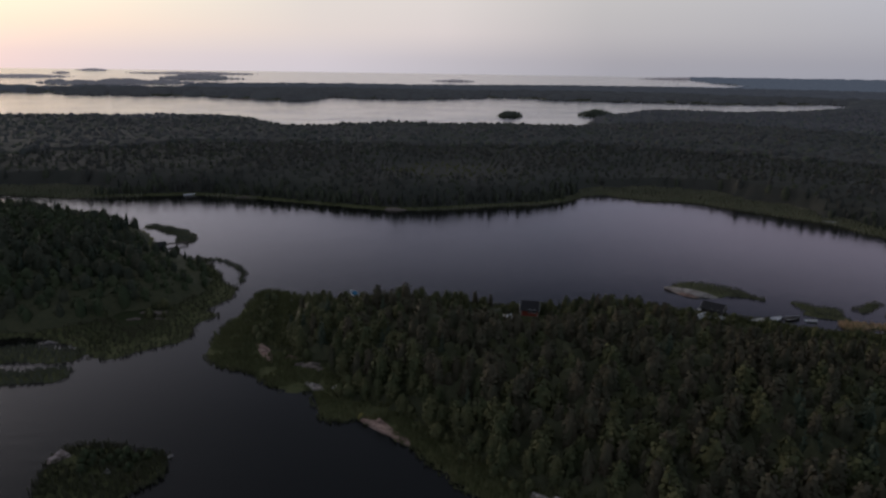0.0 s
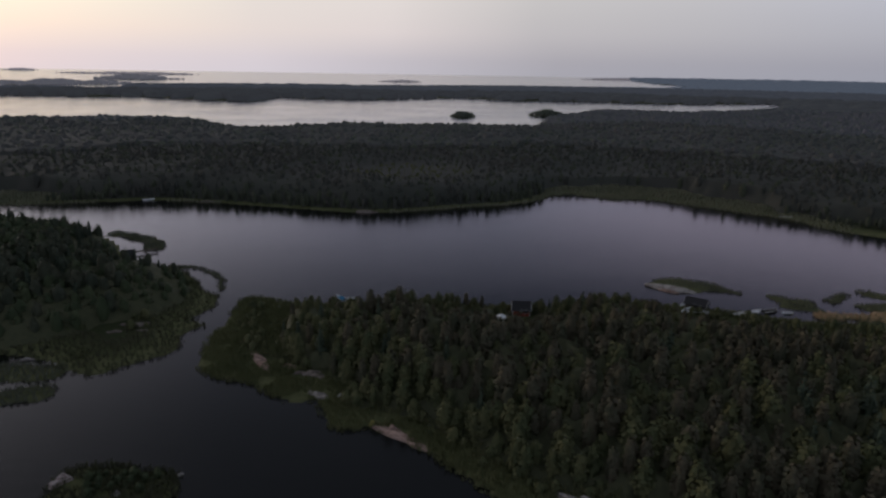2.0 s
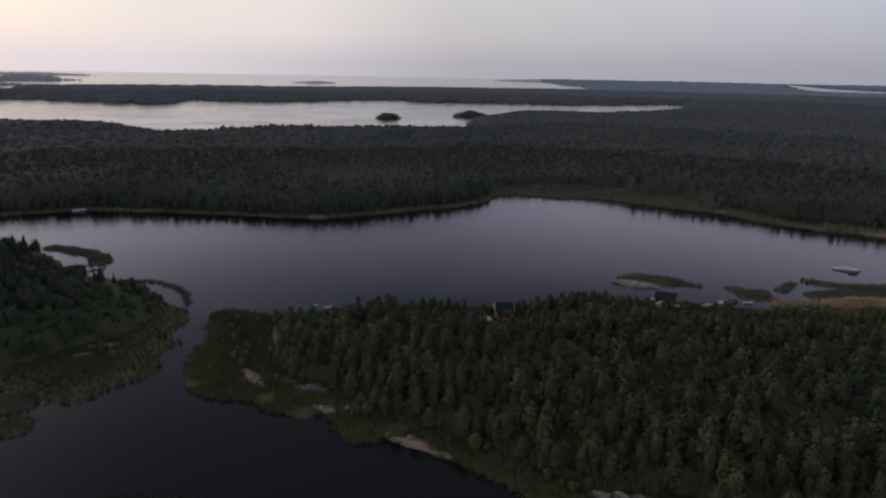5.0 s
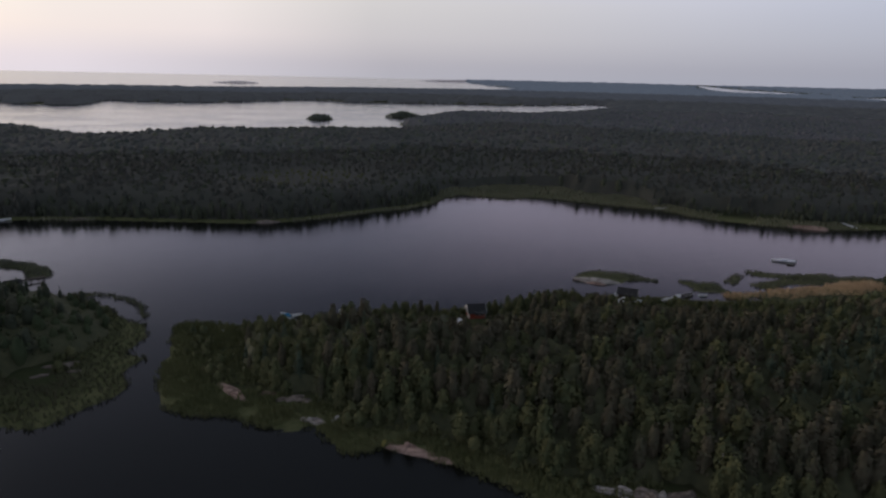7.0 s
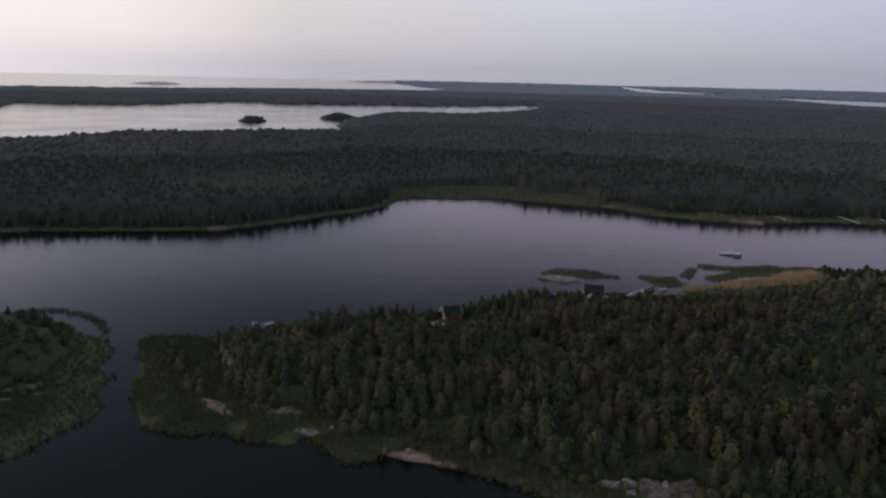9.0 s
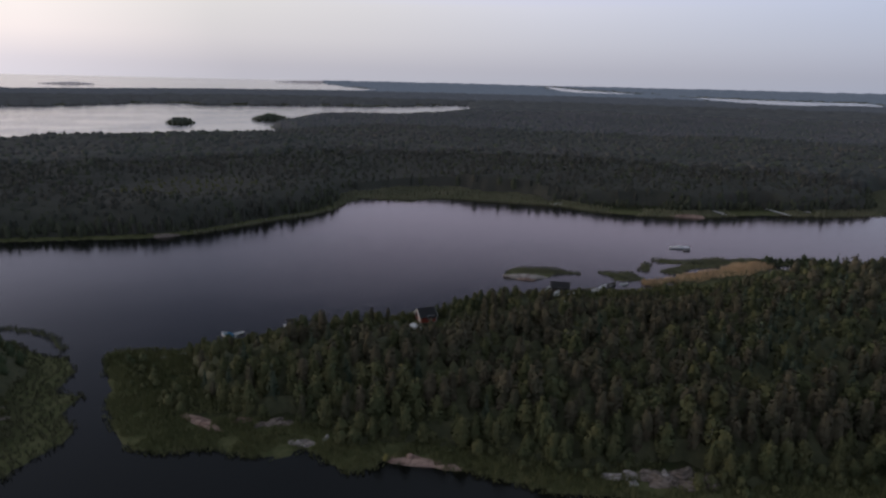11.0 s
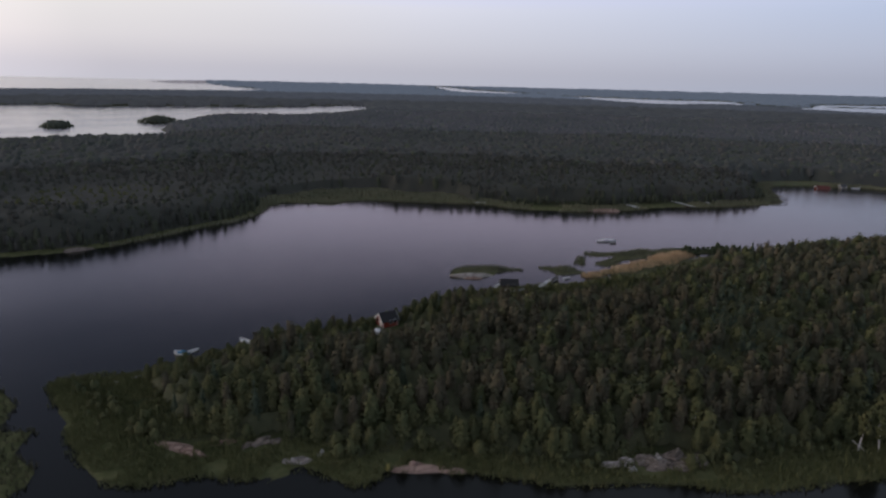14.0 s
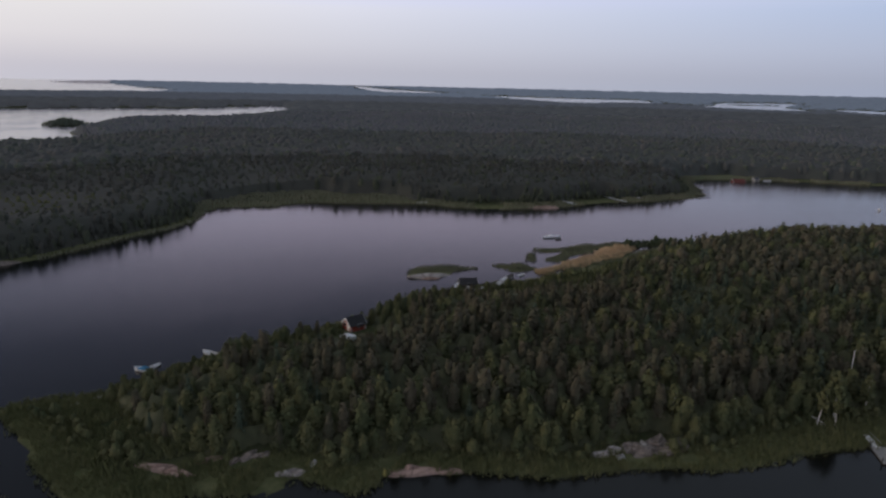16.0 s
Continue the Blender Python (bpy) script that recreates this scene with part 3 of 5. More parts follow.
def tree_models(kind, count, talls, scraps, size, limbs=5, seed=1, broad=1.0):
    out = []
    for k in range(count):
        rng = np.random.default_rng(seed * 100 + k)
        tall = talls[k % len(talls)]
        thick = {"pine": 0.17, "birch": 0.12, "spruce": 0.16, "bush": 0.07}[kind]
        out.append((stem(rng, tall * 0.95, thick, limbs, 0.35) if scraps > 60 else None,
                    [dome(rng, kind, tall * (0.92 if scraps else 1.0), 6 if scraps else 5, broad * (0.74 if scraps > 100 else 0.70))] + ([crown(rng, kind, tall, scraps, size, broad, 0.25 if scraps < 60 else 0.0)] if scraps else [])))
    return out


def scatter(rng, spec, keep, gap):
    """Places at about gap metres from one another within a box, where keep(x, y) holds."""
    x0, x1, y0, y1 = spec
    nx, ny = int((x1 - x0) / gap), int((y1 - y0) / gap)
    i, j = np.meshgrid(np.arange(nx), np.arange(ny))
    x = x0 + (i + 0.5 * (j % 2) + rng.uniform(-0.38, 0.38, i.shape)) * gap
    y = y0 + (j + rng.uniform(-0.38, 0.38, i.shape)) * gap
    x, y = x.ravel(), y.ravel()
    k = keep(x, y)
    return x[k], y[k]


def in_sight(x, y, margin=3.0):
    """Within the sector that the path overlooks."""
    a = np.degrees(np.arctan2(-(x + 35), y - 15))
    return (a < 52 + margin) & (a > -97 - margin)


def plant(name, models, x, y, z, turn, scale, pick, label, category, with_stem=True):
    """Many trees of one sort joined into one body of stuff."""
    cos, faces, slots, n = [], [], [], 0
    for k, (trunk, leaf) in enumerate(models):
        sel = np.nonzero(pick == k)[0]
        if not len(sel):
            continue
        c, s = np.cos(turn[sel]) * scale[sel], np.sin(turn[sel]) * scale[sel]
        for slot, body in [(1, trunk if with_stem else None)] + [(0, b) for b in leaf]:
            if body is None:
                continue
            co, fa = body
            p = np.stack([x[sel, None] + co[:, 0] * c[:, None] - co[:, 1] * s[:, None],
                          y[sel, None] + co[:, 0] * s[:, None] + co[:, 1] * c[:, None],
                          z[sel, None] + co[:, 2] * scale[sel, None]], -1)
            cos.append(p.reshape(-1, 3))
            f = fa[None] + (np.arange(len(sel)) * len(co))[:, None, None] + n
            faces.append(f.reshape(-1, fa.shape[1]))
            slots.append(np.full(len(faces[-1]), slot))
            n += len(cos[-1])
    if not cos:
        return None
    mesh = mesh_of(name, np.vstack(cos), faces, np.concatenate(slots))
    for mat in KINDS[category]:
        mesh.materials.append(mat)
    mesh.shade_smooth()
    ob = new(name, mesh)
    return tagged(ob, label, "trees", kind="stuff")


rng = np.random.default_rng(11)
NEAR = {"pine": tree_models("pine", 5, (10.5, 11.2, 9.8, 10.8, 10.2), 252, 0.37, limbs=2, seed=1, broad=0.74),
        "birch": tree_models("birch", 5, (9.4, 10.2, 8.8, 9.8, 9.0), 252, 0.41, limbs=2, seed=2, broad=0.86),
        "spruce": tree_models("spruce", 3, (11.0, 10.0, 10.6), 240, 0.36, limbs=0, seed=3, broad=0.85),
        "bush": tree_models("bush", 3, (2.4, 3.0, 2.0), 92, 0.25, limbs=2, seed=4)}
MID = {"pine": tree_models("pine", 4, (10.5, 11.5, 10.0, 11.0), 46, 0.50, limbs=0, seed=5, broad=1.15),
       "birch": tree_models("birch", 4, (9.0, 10.0, 9.5, 8.8), 46, 0.54, limbs=0, seed=6, broad=1.20),
       "spruce": tree_models("spruce", 3, (11.8, 10.5, 12.2), 50, 0.44, limbs=0, seed=7, broad=1.10)}
BELT = {"shore_pine": tree_models("pine", 4, (10.5, 11.0, 10.2, 10.8), 40, 0.50, limbs=0, seed=5, broad=1.05),
        "shore_birch": tree_models("birch", 4, (9.6, 10.0, 9.8, 9.3), 40, 0.52, limbs=0, seed=6, broad=1.12),
        "shore_spruce": tree_models("spruce", 3, (11.5, 10.8, 11.2), 34, 0.46, limbs=0, seed=7, broad=1.10)}
EAST = {k[6:]: v for k, v in BELT.items()}
FAR = {"inland_pine": tree_models("pine", 5, (10.5, 10.8, 10.0, 11.2, 10.2), 0, 0, limbs=0, seed=8, broad=1.75),
       "inland_birch": tree_models("birch", 4, (9.8, 10.2, 9.5, 10.0), 0, 0, limbs=0, seed=10, broad=1.6),
       "inland_spruce": tree_models("spruce", 4, (11.3, 10.5, 11.8, 11.0), 0, 0, limbs=0, seed=9, broad=1.75)}


def grove_models(count, wide, tall, seed):
    """Rounded groups of far trees, too small to tell apart."""
    out = []
    for k in range(count):
        g = np.random.default_rng(seed + k)
        i = np.arange(6)
        j = (i + 1) % 6
        co = []
        for level, girth in ((-0.15, 1.0), (0.70, 0.86), (0.93, 0.46)):
            a, r = (i + g.uniform(0, 1)) * np.pi / 3, wide * girth * g.uniform(0.8, 1.15, 6)
            co.append(np.stack([r * np.cos(a), r * np.sin(a), tall * (level + 0.05 * g.normal(size=6))], -1))
        co.append([[0, 0, tall]])
        fa = [np.stack([b + i, b + j, b + 6 + j], -1) for b in (0, 6)] + [np.stack([b + i, b + 6 + j, b + 6 + i], -1) for b in (0, 6)]
        fa.append(np.stack([12 + i, 12 + j, np.full(6, 18)], -1))
        out.append((None, [(np.vstack(co), np.vstack(fa))]))
    return out


def sort_of(x, y, shares):
    """Which sort of tree grows where: patches of one sort, mixed at their rims."""
    v = waves(x, y, 22, 21) * 0.5 + waves(x, y, 6, 22) * 0.35 + rng.uniform(-0.4, 0.4, len(x))
    v = (np.argsort(np.argsort(v)) + 0.5) / max(1, len(v))
    return np.searchsorted(np.cumsum(shares)[:-1], v)


def woods(name, models, shares, x, y, label, tall):
    z = height(x, y) - 0.05
    sort = sort_of(x, y, [s for _, s in shares])
    for k, (kind, _) in enumerate(shares):
        sel = np.nonzero(sort == k)[0]
        plant(kind.replace("inland_", "").replace("shade_", "").replace("shore_", "").replace("upland_", "") + "_" + name, models[kind], x[sel], y[sel], z[sel], rng.uniform(0, 6.28, len(sel)), tall[sel] * rng.uniform(0.90, 1.09, len(sel)),
              rng.integers(0, len(models[kind]), len(sel)), kind.replace("shade", "dark").replace("_", " ") + " " + label, kind)


def leafy_layer(name, box, gap, inland, tall, edge, ramp_in, mat, label, rough=0.10, start=0.35):
    """The closed layer of leaves between the tree tops: one lumpy sheet that slopes to the ground at the rim."""
    x0, x1, y0, y1 = box
    nx, ny = int((x1 - x0) / gap), int((y1 - y0) / gap)
    j, i = np.meshgrid(np.arange(ny), np.arange(nx), indexing="ij")
    x = (x0 + (i + rng.uniform(-0.3, 0.3, i.shape)) * gap).ravel()
    y = (y0 + (j + rng.uniform(-0.3, 0.3, i.shape)) * gap).ravel()
    d = inland(x, y)
    keep = (d > edge).reshape(ny, nx)
    k = d > edge
    z = height(x, y) - 0.6
    z[k] += tall(x[k], y[k]) * np.clip(start + (d[k] - edge) / ramp_in, 0, 1) * (1 + rough * rng.uniform(-1, 1, k.sum()))
    a = (np.arange(ny - 1)[:, None] * nx + np.arange(nx - 1)[None]).ravel()
    quads = np.stack([a, a + 1, a + 1 + nx, a + nx], -1)
    quads = quads[keep.ravel()[quads].any(1)]
    used, flat = np.unique(quads, return_inverse=True)
    mesh = mesh_of(name, np.stack([x, y, z], -1)[used], [flat.reshape(-1, 4)])
    mesh.materials.append(mat)
    mesh.shade_smooth()
    return tagged(new(name, mesh), label, "undergrowth", kind="stuff")


# the near peninsula
PLOT = (-50, 330, -60, 172)


def south_side(x, y):
    return y < np.interp(x, [-50, 0, 60, 120, 200], [150, 132, 112, 82, 47])


def wood_edge(x, y):
    """How far in from the shore the trees begin."""
    south = np.interp(x, [-55, -45, -36, -25, -12, -2, 10, 20, 28, 36, 50, 90], [15, 13, 10, 8, 5, 5.5, 6, 7, 6.5, 8, 10, 12])
    north = np.interp(x, [50, 62, 80, 95, 130, 160, 185], [2.5, 5, 6, 7, 4.5, 3, 2.5])
    return np.where(south_side(x, y), south, north)


def tree_tall(x, y):
    """Height of the canopy: low scrub on the western tip and by the northern shore."""
    d = inside(x, y, PENINSULA)
    north = np.clip(4.2 + 0.34 * (d - 2), 3.6, 9.4)
    south = np.clip(6.0 + 0.38 * (d - wood_edge(x, y)), 5.6, 9.0)
    bay = 0.9 + np.interp(x, [95, 125, 160], [0.27, 0.42, 0.60]) * np.clip(d - np.interp(x, [95, 140], [4, 2]), 0, None)
    north = np.where((x > 58) & (x < 175), np.minimum(north, bay), north)
    north = np.minimum(north, 1.3 + 0.29 * np.hypot(x - 17.8, y - 148.5))
    north = np.minimum(north, 0.3 + 0.22 * np.hypot(x - 74, y - 152))
    north = np.minimum(north, 1.0 + 0.30 * np.hypot(x + 24, y - 166))
    west = np.interp(x, [-50, -37, -30, -18, 5], [2.4, 4.4, 6.2, 7.8, 9.0])
    return np.minimum(np.where(south_side(x, y), south, north), west)


def tree_ground(x, y):
    k = in_sight(x, y) & (np.hypot(x + 40, y - 20) < 330)
    xs, ys = x[k], y[k]
    d = inside(xs, ys, PENINSULA)
    yard = (np.hypot(xs - 20.5, ys - 151.4) > 6.0) & (np.hypot((xs - 16.0 - (ys - 148) * 0.25) / 2.0, (ys - 144.5) / 5.5) > 1) & (np.hypot((xs - 75) / 1.7, ys - 150) > 9.5) & (np.hypot(xs - 74.6, ys - 58.6) > 3.6)
    rocks = (np.hypot((xs - 22) / 1.6, ys - 75) > 4.2) & (np.hypot(xs + 37, ys - 129) > 5) & (np.hypot((xs + 27) / 1.6, ys - 121.5) > 3)
    tip = xs > -35.5 + 1.5 * waves(xs, ys, 6, 31)
    k[k] = (d > wood_edge(xs, ys)) & yard & rocks & tip
    return k


x, y = scatter(rng, PLOT, tree_ground, 3.15)
near = (np.hypot(x + 40, y - 20) < 175) & (x < 95)
sort = sort_of(x, y, [0.56, 0.37, 0.07])
front = south_side(x, y) & (inside(x, y, PENINSULA) - wood_edge(x, y) < 4.5 + 2.5 * waves(x, y, 9, 32))
front |= ~south_side(x, y) & (inside(x, y, PENINSULA) < 15)
sort = np.where(front & (rng.uniform(0, 1, len(x)) < 0.75), 1, sort)
z = height(x, y) - 0.05
tall = tree_tall(x, y) / 10.4 * rng.uniform(0.74, 1.22, len(x))
names = ["pine", "birch", "spruce"]
labels = {"pine": "slender pine with a brownish-green crown", "birch": "leafy birch with a rounded green crown", "spruce": "dark green pointed spruce"}
single = np.nonzero(near)[0]
order = np.argsort(np.hypot(x[single] - 20, y[single] - 85))
single = single[order[:290]]
masters = {}
for kind in names:
    for k, (trunk, leaf) in enumerate(NEAR[kind]):
        base = new(kind + "_tree")
        base.matrix_world = pose(0, 0, -500)
        tagged(base, labels[kind], "tree", "trees of the near peninsula")
        heart, scraps = leaf
        both = (np.vstack([heart[0], scraps[0]]), [heart[1], scraps[1] + len(heart[0])])
        for part_name, co, fa, mat in (("trunk", trunk[0], [trunk[1]], KINDS[kind][1]), ("crown", *both, KINDS[kind][0])):
            mesh = mesh_of(part_name, co, fa)
            mesh.shade_smooth()
            mesh.materials.append(mat)
            piece = new(part_name, mesh)
            piece.parent = base
        masters[kind, k] = base
used = set()
for k in single:
    kind = names[sort[k]]
    which = int(rng.integers(0, len(NEAR[kind])))
    master = masters[kind, which]
    size = tall[k]
    girth = max(size, 0.55) * rng.uniform(0.9, 1.12)
    m = pose(x[k], y[k], z[k], 0, 0, rng.uniform(0, 360)) @ Matrix.Diagonal((girth, girth, size, 1))
    if (kind, which) in used:
        twin = copy_thing(master, m)
        twin.matrix_basis = m
    else:
        used.add((kind, which))
        master.matrix_basis = m
for key, master in masters.items():
    if key not in used:
        for o in (*master.children_recursive, master):
            bpy.data.objects.remove(o)
rest = np.setdiff1d(np.arange(len(x)), single)
beyond = (np.hypot(x + 40, y - 20) > 190) | (x > 112)
for (s, kind), (suffix, belt, models) in itertools.product(enumerate(names), (("_woods", ~beyond, NEAR), ("_woods_east", beyond, EAST))):
    sel = rest[(sort[rest] == s) & belt[rest]]
    plant(kind + suffix, models[kind], x[sel], y[sel], z[sel], rng.uniform(0, 6.28, len(sel)), tall[sel],
          rng.integers(0, len(models[kind]), len(sel)), kind + " woods on the near peninsula", kind)


def wood_depth(x, y):
    """Metres behind the front of the near woods; negative outside them."""
    d = np.full(x.shape, -1.0)
    k = in_sight(x, y) & (np.hypot(x + 40, y - 20) < 330)
    k[k] = tree_ground(x[k], y[k])
    d[k] = inside(x[k], y[k], PENINSULA) - wood_edge(x[k], y[k])
    return d


leafy_layer("undergrowth", PLOT, 1.3, wood_depth, lambda x, y: np.clip(0.30 + 0.018 * (inside(x, y, PENINSULA) - wood_edge(x, y)), 0.30, 0.62) * tree_tall(x, y), 0.0, 4.0, UNDER, "leafy undergrowth between the trees of the peninsula", 0.45)


# the western island
WOOD_LINE = [132, 142, 150, 155, 164, 175, 186, 200], [-104, -87, -78, -70, -66, -66, -73, -86]
x, y = scatter(rng, (-330, -55, 105, 280), lambda x, y: (inside(x, y, WEST_ISLAND) > 4) & in_sight(x, y) & (x < np.interp(y, WOOD_LINE[0], WOOD_LINE[1])), 4.0)
rim = np.clip(inside(x, y, WEST_ISLAND) / 22, 0.3, 1)
rise = np.interp(x, [-110, -60], [1.05, 0.62])
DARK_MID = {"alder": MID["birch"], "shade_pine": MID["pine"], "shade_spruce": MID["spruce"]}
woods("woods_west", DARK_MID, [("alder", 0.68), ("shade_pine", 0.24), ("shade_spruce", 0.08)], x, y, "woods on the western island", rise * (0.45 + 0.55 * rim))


def west_depth(x, y):
    d = np.minimum(inside(x, y, WEST_ISLAND) - 3, np.interp(y, WOOD_LINE[0], WOOD_LINE[1]) - x)
    return np.where(in_sight(x, y), d, -1)


leafy_layer("undergrowth_west", (-330, -60, 105, 280), 2.2, west_depth, lambda x, y: 6.0 * np.interp(x, [-110, -60], [1.05, 0.62]) * (0.45 + 0.55 * np.clip(inside(x, y, WEST_ISLAND) / 22, 0.3, 1)),
            0.0, 4.0, UNDER, "leafy undergrowth between the trees of the western island")


# the mainland: nearer belt, the deep woods and the far distance
inlet_marsh = along([(84, 328), (100, 329), (116, 324), (132, 314), (144, 297), (155, 281)], 12.0)


def mainland_trees(near, far, edge=6.0):
    def keep(x, y):
        r = np.hypot(x + 35, y - 15)
        r = r + np.clip((r - 330) / 100, 0, 1) * np.clip((1140 - r) / 100, 0, 1) * (38 * waves(x, y, 130, 44) + rng.uniform(-22, 22, x.shape))
        k = (r > near) & (r <= far) & in_sight(x, y)
        k[k] = land(x[k], y[k]) > np.where((x[k] > 155) & (y[k] < 270), max(edge, 12.0), edge)
        marsh = (inlet_marsh(x, y) > 0) | (np.hypot((x - 243) / 2.2, y - 208) < 9) | (np.hypot((x - 395) / 1.5, y - 192) < 15) | (np.hypot((x + 200) / 3.0, y - 308) < 13) | (blob(x, y, KNOB) > -10)
        return k & ~marsh & (np.hypot(x - 100, y - 130) > 150)
    return keep


def canopy(x, y):
    """Height of the inland woods as a share of a full-grown tree; young trees in a felled patch."""
    full = 0.52 + 0.42 * np.clip(land(x, y) / 26, 0.30, 1)
    young = np.clip(1.6 - np.hypot((x - 4) / 1.2, y - 356) / 36, 0, 1)
    full = full * np.clip(0.5 + np.hypot((x - 108) / 1.3, y - 352) / 90, 0.5, 1)
    full = full * np.clip(np.hypot(x - 212, y - 915) / 75, 0.35, 1)
    return full * (1 - 0.42 * young) * (1 + 0.10 * waves(x, y, 60, 41) + 0.07 * waves(x, y, 22, 42))


x, y = scatter(rng, (-420, 520, 90, 520), mainland_trees(0, 440), 5.0)
k = ~((x < -55) & (y < 290))
x, y = x[k], y[k]
young = np.hypot((x - 4) / 1.2, y - 352) < 27 + 6 * waves(x, y, 15, 45)
woods("woods_young", {"birch": BELT["shore_birch"]}, [("birch", 1.0)], x[young], y[young], "young trees in a felled patch", canopy(x[young], y[young]))
x, y = x[~young], y[~young]
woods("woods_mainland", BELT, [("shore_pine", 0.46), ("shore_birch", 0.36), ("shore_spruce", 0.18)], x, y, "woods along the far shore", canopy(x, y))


def shore_thicket(x, y):
    k = in_sight(x, y) & (x > -240) & ~((x < -55) & (y < 290)) & (np.hypot(x - 100, y - 130) > 140) & (np.hypot(x + 35, y - 15) < 440)
    k &= (inlet_marsh(x, y) < -2) & (np.hypot((x - 395) / 1.5, y - 192) > 15) & (np.hypot((x + 200) / 3.0, y - 308) > 13)
    d = land(x[k], y[k])
    front = np.where((x[k] > 155) & (y[k] < 270), 12.0, 6.0)
    k[k] = (d > front - 3.5) & (d < front + 4.0) & (inside(x[k], y[k], MAINLAND) > 0)
    return k


x, y = scatter(rng, (-240, 520, 90, 360), shore_thicket, 3.2)
woods("thicket_mainland", BELT, [("shore_pine", 0.25), ("shore_birch", 0.75)], x, y, "low trees along the far shore", rng.uniform(0.30, 0.58, len(x)))
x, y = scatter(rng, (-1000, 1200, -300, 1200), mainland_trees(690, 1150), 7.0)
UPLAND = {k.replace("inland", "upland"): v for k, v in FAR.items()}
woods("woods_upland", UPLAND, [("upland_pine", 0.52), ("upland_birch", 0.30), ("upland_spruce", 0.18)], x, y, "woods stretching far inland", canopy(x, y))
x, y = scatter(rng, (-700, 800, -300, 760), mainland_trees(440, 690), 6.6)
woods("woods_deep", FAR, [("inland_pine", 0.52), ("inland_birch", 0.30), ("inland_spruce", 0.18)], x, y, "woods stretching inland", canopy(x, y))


def inland_depth(near, far, edge):
    grows = mainland_trees(near, far, edge)

    def depth(x, y):
        d = np.full(x.shape, -1.0)
        k = grows(x, y) & ~((x < -55) & (y < 290))
        d[k] = land(x[k], y[k]) - edge
        return d
    return depth


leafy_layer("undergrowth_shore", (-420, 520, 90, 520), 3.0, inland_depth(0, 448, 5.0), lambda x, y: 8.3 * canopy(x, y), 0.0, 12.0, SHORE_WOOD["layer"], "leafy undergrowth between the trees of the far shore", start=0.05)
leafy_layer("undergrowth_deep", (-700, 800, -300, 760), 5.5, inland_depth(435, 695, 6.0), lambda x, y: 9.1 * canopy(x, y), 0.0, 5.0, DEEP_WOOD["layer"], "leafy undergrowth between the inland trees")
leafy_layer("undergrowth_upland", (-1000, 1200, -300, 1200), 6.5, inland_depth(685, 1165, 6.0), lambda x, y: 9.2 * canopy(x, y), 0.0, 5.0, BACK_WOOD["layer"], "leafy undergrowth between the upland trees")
x, y = scatter(rng, (60, 120, 890, 935), lambda x, y: blob(x, y, ISLES[0]) > 0.2, 4.2)
bulk = blob(x, y, ISLES[0])
plant("birch_woods_islet", FAR["inland_birch"], x, y, height(x, y) - 1.2, rng.uniform(0, 6.28, len(x)), np.clip(0.36 + bulk / 22, 0.36, 0.92) * rng.uniform(0.92, 1.06, len(x)),
      rng.integers(0, 4, len(x)), "rounded clump of trees on a small islet", "inland_birch")
x, y = scatter(rng, (185, 265, 930, 985), lambda x, y: blob(x, y, KNOB) > -0.5, 4.4)
bulk = blob(x, y, KNOB)
plant("birch_woods_point", FAR["inland_birch"], x, y, height(x, y) - 0.8, rng.uniform(0, 6.28, len(x)), np.clip(0.42 + bulk / 20, 0.42, 0.98) * rng.uniform(0.90, 1.06, len(x)),
      rng.integers(0, 4, len(x)), "rounded clump of trees on a wooded point in the lake", "inland_birch")


def lake_side(x, y):
    """Low growth towards the far lakes: 0.3 at their shores, 1 away from them."""
    gap = np.full(x.shape, 1e9)
    for line in LAKE_LINES:
        gap = np.minimum(gap, -inside(x, y, line))
    return np.clip(0.3 + gap / 500, 0.3, 1)


def groves(name, near, far, gap, edge, wide, tall, seed, label, kind, keep):
    x, y = scatter(rng, (-4800, 4800, -900, 4800), lambda x, y: mainland_trees(near, far, edge)(x, y) & keep(x, y), gap)
    low = lake_side(x, y)
    if keep is out_at_sea:
        low = np.clip(0.25 + np.maximum.reduce([blob(x, y, k) for k in ISLES[1:]]) / 45, 0.25, 1.1)
    plant(name, grove_models(5, wide, tall, seed), x, y, height(x, y), rng.uniform(0, 6.28, len(x)), np.minimum(low, rng.uniform(0.82, 1.12, len(x)) * (1 + 0.15 * waves(x, y, 300, 43))),
          rng.integers(0, 5, len(x)), label, kind, False)


def out_at_sea(x, y):
    return (np.maximum.reduce([blob(x, y, k) for k in ISLES[1:]]) > -40) & (inside(x, y, MAINLAND) < -20)


def ashore(x, y):
    return ~out_at_sea(x, y)


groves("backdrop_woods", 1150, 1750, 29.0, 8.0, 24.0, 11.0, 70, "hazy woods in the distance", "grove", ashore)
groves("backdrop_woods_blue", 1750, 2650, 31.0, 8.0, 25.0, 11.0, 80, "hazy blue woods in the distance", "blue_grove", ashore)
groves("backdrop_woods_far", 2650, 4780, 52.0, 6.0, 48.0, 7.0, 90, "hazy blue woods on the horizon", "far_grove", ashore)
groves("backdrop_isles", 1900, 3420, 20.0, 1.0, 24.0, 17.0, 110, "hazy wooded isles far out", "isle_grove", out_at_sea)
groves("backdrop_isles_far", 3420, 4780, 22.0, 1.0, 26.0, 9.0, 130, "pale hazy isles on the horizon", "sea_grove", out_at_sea)


